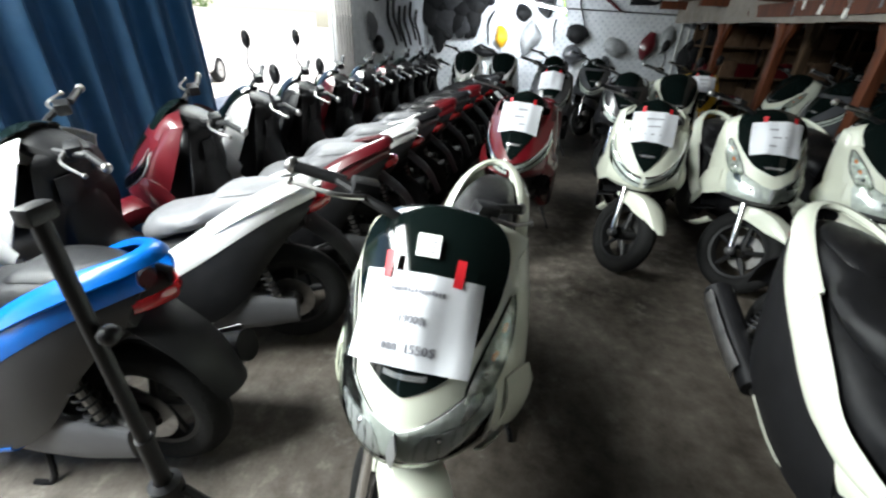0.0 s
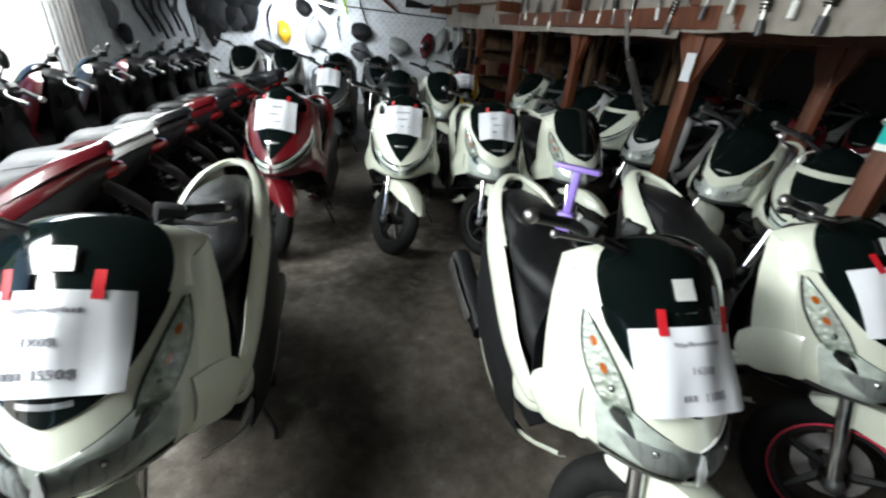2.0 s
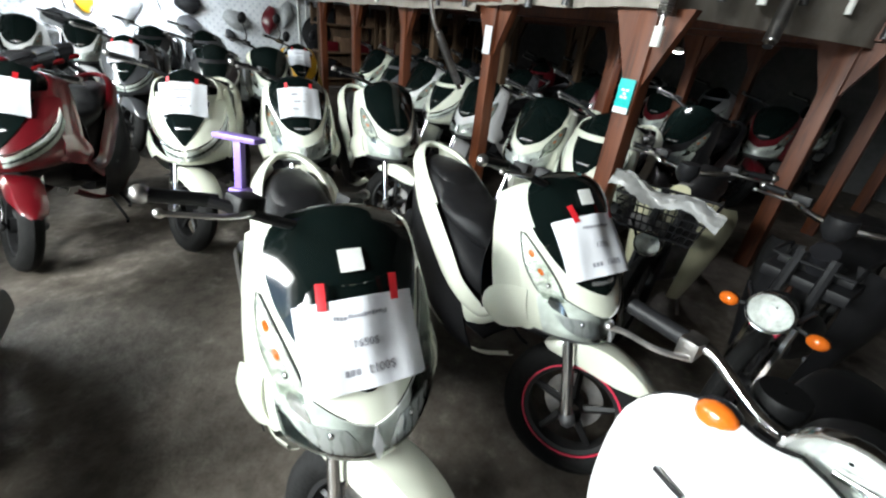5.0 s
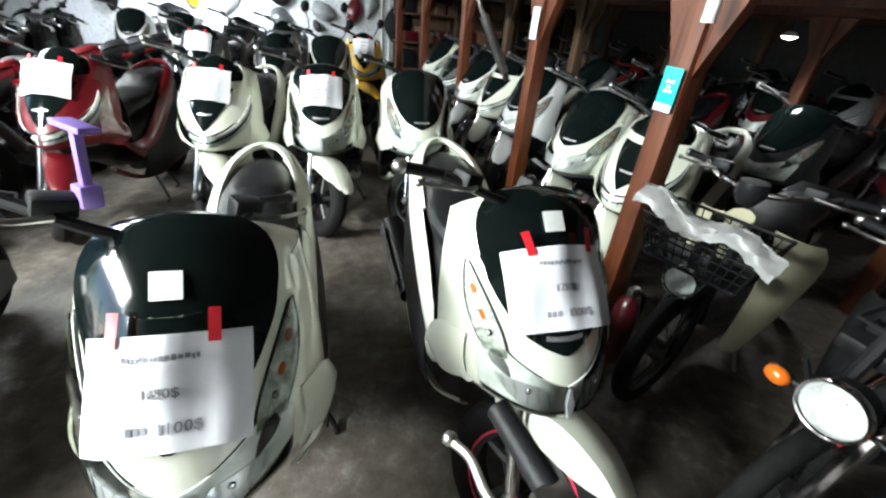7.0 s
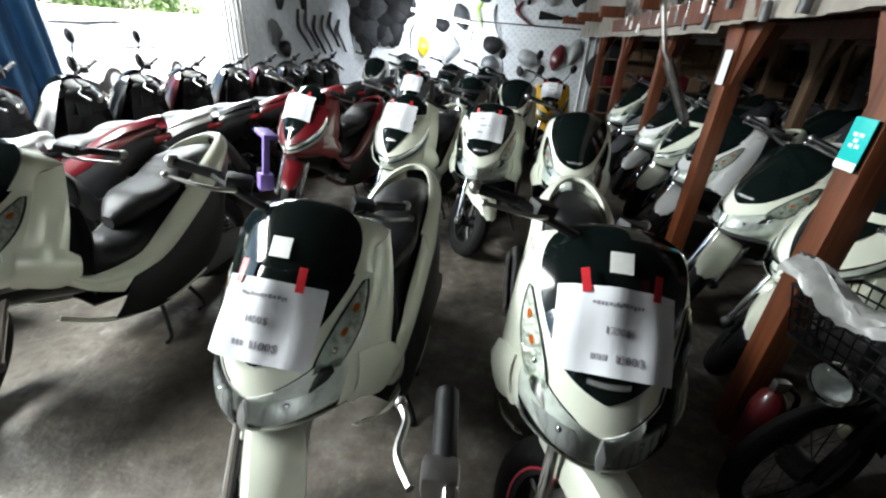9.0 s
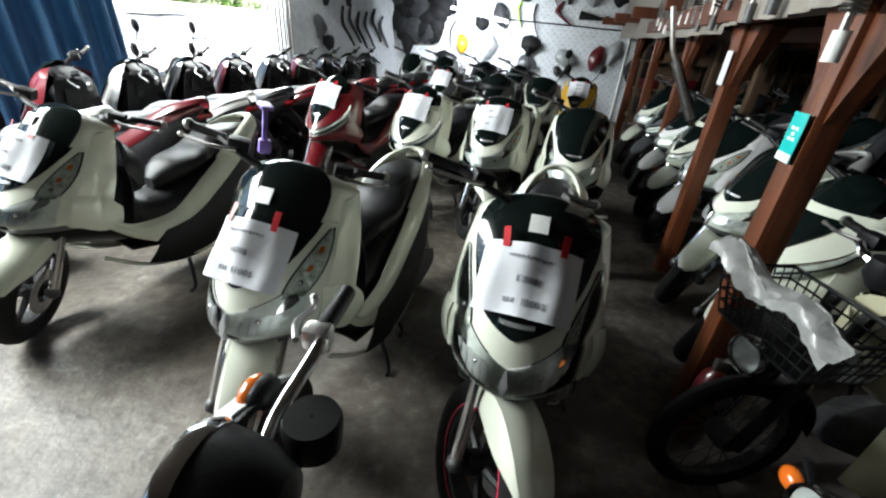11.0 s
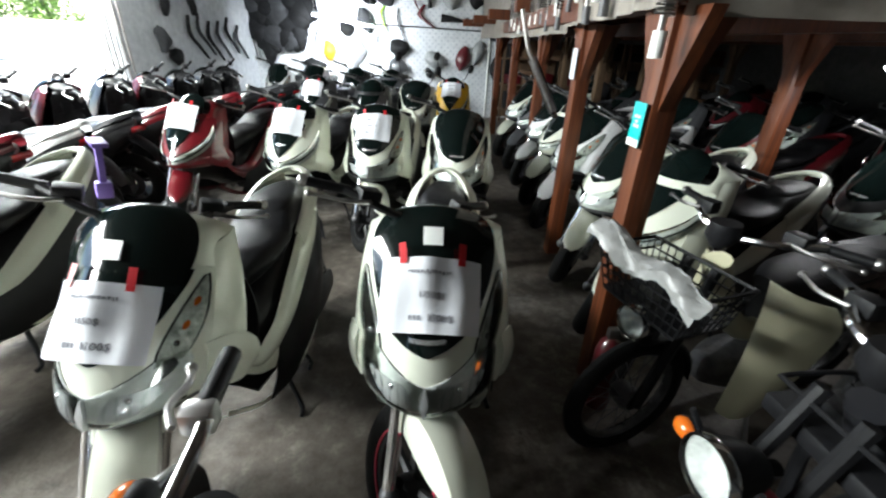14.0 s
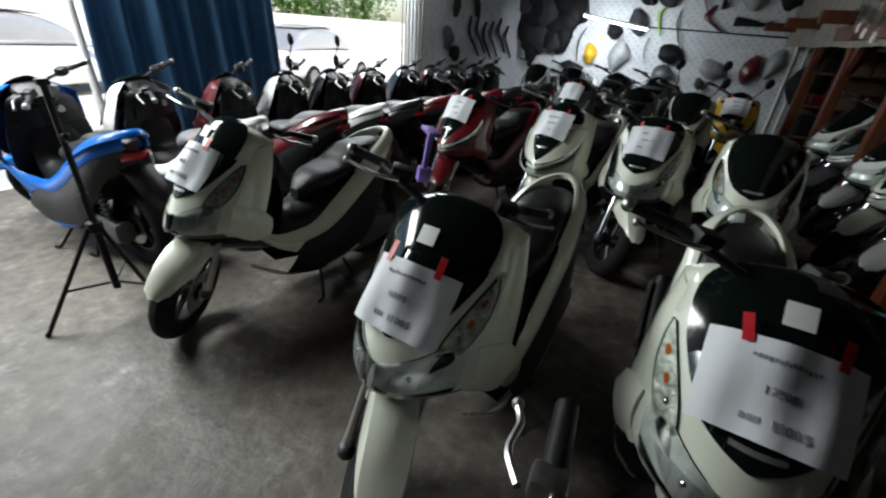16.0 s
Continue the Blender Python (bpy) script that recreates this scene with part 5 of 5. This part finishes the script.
for k in range(44):
    fairing(-2.10 + (k % 9) * .105 + r4.uniform(-.06, .06), 2.62 - .28 * (k // 9) + r4.uniform(-.09, .09), r4.uniform(.34, .58), r4.uniform(.46, .74), D if r4.random() < .85 else Gy,
            r4.uniform(-55, 55), r4.choice((0, 2, 1, 0, 2)), 130 + k, "black scooter fairing in a hung cluster")
fairing(-1.12, 2.05, .4, .6, D, -30, 0, 131, "black fairing hung beside the cluster")
for k in range(14):
    fairing(.1 + (k % 7) * .42 + .1 * math.sin(k * 4), 2.3 + .4 * (k // 7), .3 + .1 * math.sin(k * 1.7), .4, (D, Gy, DARKRED, D, DULLSILVER, D, BRIGHTWHITE)[k % 7], -40 + 29 * k % 80, (0, 2, 1, 3)[k % 4], 80 + k, "used scooter panel hung high on the wall")
fairing(-1.95, 1.40, .34, .95, D, 3, 0, 41, "long black panel hung on the back wall")
fairing(-1.38, 1.4, .36, .4, D, 14, 0, 42, "black fairing hung on the back wall")
fairing(-1.06, 1.0, .5, .22, D, 10, 0, 43, "black undertray hung on the back wall")
fairing(-.98, 1.42, .14, .6, D, 14, 1, 44, "curved black strip hung on the back wall")
fairing(-.74, 1.26, .26, .36, YELLOW, 4, 2, 45, "yellow and white scooter nose hung on the wall")
fairing(-.2, 1.27, .42, .62, DULLSILVER, 14, 0, 46, "silver screen and nose panel on the wall")
fairing(-.36, 1.68, .3, .28, D, 0, 2, 47, "black lamp shell hung on the wall")
fairing(.02, 1.85, .3, .5, Gy, -20, 0, 48, "grey fairing hung on the back wall")
fairing(.4, 1.92, .22, .5, GREENP, 14, 1, 49, "lime green fairing hung on the back wall")
fairing(.26, 1.4, .08, .42, D, 4, 1, 50, "narrow black strip hung on the wall")
fairing(.7, 1.36, .42, .34, D, -4, 2, 51, "black nose shell hung on the back wall")
fairing(.68, 1.0, .42, .36, GREYP, 5, 2, 52, "graphite lamp shell hung on the back wall")
fairing(.72, 1.8, .12, .6, D, -6, 1, 53, "black strip hung from a rail")
fairing(1.32, .9, .16, .2, Gy, 0, 2, 54, "small grey round cover hung on the wall")
fairing(1.45, 1.15, .46, .32, DULLSILVER, 12, 2, 55, "silver grey shell hung on the back wall")
fairing(1.25, 1.95, .36, .45, DARKRED, -8, 1, 56, "dark red fairing hung from a rail")
fairing(1.85, 1.92, .6, .4, D, 38, 3, 57, "black curved mudguard hung from a rail")
fairing(2.38, 2.1, .28, .5, DULLSILVER, 12, 0, 58, "silver fairing hung on the wall")
fairing(2.05, 1.2, .32, .5, DARKRED, 16, 0, 59, "dark red side panel hung on the wall")
fairing(2.36, 1.32, .3, .5, DULLSILVER, 22, 0, 60, "cream side panel hung on the wall")
fairing(2.95, 1.05, .6, .75, D, 20, 0, 61, "large black fairing hung in the corner")
fairing(2.75, 1.93, .5, .4, D, 10, 0, 62, "black fairing hung from a rail")
fairing(3.0, 1.65, .35, .3, BRIGHTWHITE, -30, 0, 63, "white fairing hung in the corner")
rl = thing("hanging_rail", "thin dark steel rail fixed along the back wall", "rail", kind="structure")
part("bar", tube([(.2, YN - .06, 1.78), (3.2, YN - .06, 1.72)], .012, 8), BLACKPL, rl)
part("pipe", tube([(2.6, YN - .03, 0), (2.6, YN - .03, 3.6)], .02, 8), STICKER, rl)
part("pipe", tube([(2.75, YN - .03, 0), (2.75, YN - .03, 3.6)], .014, 8), STICKER, rl)

# ---------- stock racks under the mezzanine ----------


def stock_rack(x, seed):
    r = random.Random(seed)
    k = thing("storage_rack", "dark timber rack stacked with dusty used parts", "rack", "mezzanine racks")
    for sx in (-.6, .6):
        for sy in (-.2, .2):
            part("upright", box((sx, sy, .8), (.05, .05, 1.6), None, .004), OLDWOOD, k)
    for z in (.25, .75, 1.25):
        part("shelf", box((0, 0, z), (1.28, .46, .03), None, .004), OLDWOOD, k)
    part("back_board", box((0, .225, .82), (1.26, .012, 1.56)), OLDWOOD, k)
    k.location = (x, YN - .3, 0)
    for z in (.265, .765, 1.265):
        v = -.5
        while v < .45:
            w = r.uniform(.18, .34)
            h = r.uniform(.16, .36)
            b = solo("parts_carton", box((0, 0, h / 2), (w, r.uniform(.25, .36), h), None, .012), r.choice((CARTON, DARKRED, BLACKPL, CARTON)), "dusty carton of used parts on a rack shelf", "carton", "rack cartons")
            b.matrix_world = pose(x + v + w / 2, YN - .32, z, 0, 0, r.uniform(-7, 7))
            v += w + .04


CARTON = surface("dusty_brown_carton", [(.35, (.10, .055, .03)), (.6, (.17, .10, .06))], 2, 14, (.7, .9), .2, 40)
for i in range(4):
    stock_rack(3.45 + i * 1.32, 40 + i)

# ---------- street ----------


def parked_car(x, y, heading, colour, label):
    c = thing("parked_car", label, "car", "cars in the street")
    part("body", loft([(2.05, .62, .34, .62), (1.9, .80, .24, .78), (1.2, .86, .20, .92), (.4, .87, .20, .95), (-1.2, .87, .20, .98), (-1.9, .82, .26, .96), (-2.1, .66, .36, .80)], 20, 4), colour, c)
    # the glass is coloured silver to stand for the reflected sky
    part("cabin", loft([(1.05, .66, .90, .96), (.45, .68, .90, 1.40), (-.2, .69, .90, 1.50), (-1.2, .68, .90, 1.47), (-1.85, .62, .90, 1.0)], 18, 4), SILVERP, c, "glazed cabin with the sky's reflection painted as silver")
    part("roof", loft([(.42, .56, 1.42, 1.46), (-.2, .60, 1.49, 1.54), (-1.2, .58, 1.46, 1.51)], 12, 3), colour, c)
    for s in (1, -1):
        for wx in (1.3, -1.3):
            w = part("wheel", lathe([(.02, s * .86), (.19, s * .87), (.21, s * .84)], 18, 'y', (wx, 0, .31)), STEEL, c)
            part("tyre", lathe([(.2, s * .88), (.29, s * .88), (.31, s * .8), (.31, s * .7), (.2, s * .7)], 22, 'y', (wx, 0, .31)), RUBBER, w)
        part("headlamp", blob((1.93, s * .58, .68), .13, None, 10, (.6, 1, .6)), REFLECT, c)
        part("wing_mirror", blob((.75, s * .93, 1.0), .1, None, 8, (.6, 1, .7)), colour, c)
    c.matrix_world = pose(x, y, -.13, 0, 0, heading)


parked_car(-8.6, 10.4, 98, BRIGHTWHITE, "white car parked in the sunlit street")
parked_car(-10.4, 4.3, 99, BRIGHTWHITE, "white car parked in the sunlit street")

fc = thing("boundary_wall", "sunlit pale rendered wall across the street", "wall")
part("wall", box((0, 0, .85), (.4, 70, 1.9)), FACADE, fc, "", False)
part("coping", box((0, 0, 1.84), (.5, 70, .12), None, .02), FACADE, fc)
fc.location = (-19, 14, -.13)


def tree(x, y, h, seed):
    r = random.Random(seed)
    t = thing("tree", "leafy green street tree in full sun", "tree", "street trees")
    part("trunk", tube([(0, 0, 0), (.1, .05, h * .3), (0, 0, h * .6)], .14, 10, None, None, .07), BARK, t)
    for k in range(5):
        a = k * 1.3
        part("limb", tube([(0, 0, h * .4), (.5 * math.cos(a), .5 * math.sin(a), h * .6), (1.1 * math.cos(a), 1.1 * math.sin(a), h * .8)], .05, 6, None, None, .015), BARK, t)
    bm = bmesh.new()
    for k in range(3000):
        a, u = r.uniform(0, 6.28), r.random() ** .5
        cz = r.uniform(.22, 1.02) * h
        rad = 2.9 * u * (1.1 - abs(cz / h - .6) * 1.5) * (.8 + .35 * math.sin(3 * a + seed))
        c = Vector((rad * math.cos(a), rad * math.sin(a), cz))
        m = Matrix.LocRotScale(c, Euler((r.uniform(-1, 1), r.uniform(-1, 1), r.uniform(0, 6))), (.17, .085, 1))
        v = [bm.verts.new(m @ Vector(q)) for q in ((-1, 0, 0), (0, -1, .02), (1, 0, 0), (0, 1, .02))]
        bm.faces.new(v)
    part("crown", bm, LEAF, t, "", False)
    t.location = (x, y, -.13)


for k in range(7):
    tree(-22.5 + .8 * math.sin(k * 2.1), 7 + k * 4.2, 7.2 + .8 * math.sin(k * 3.7), k + 1)
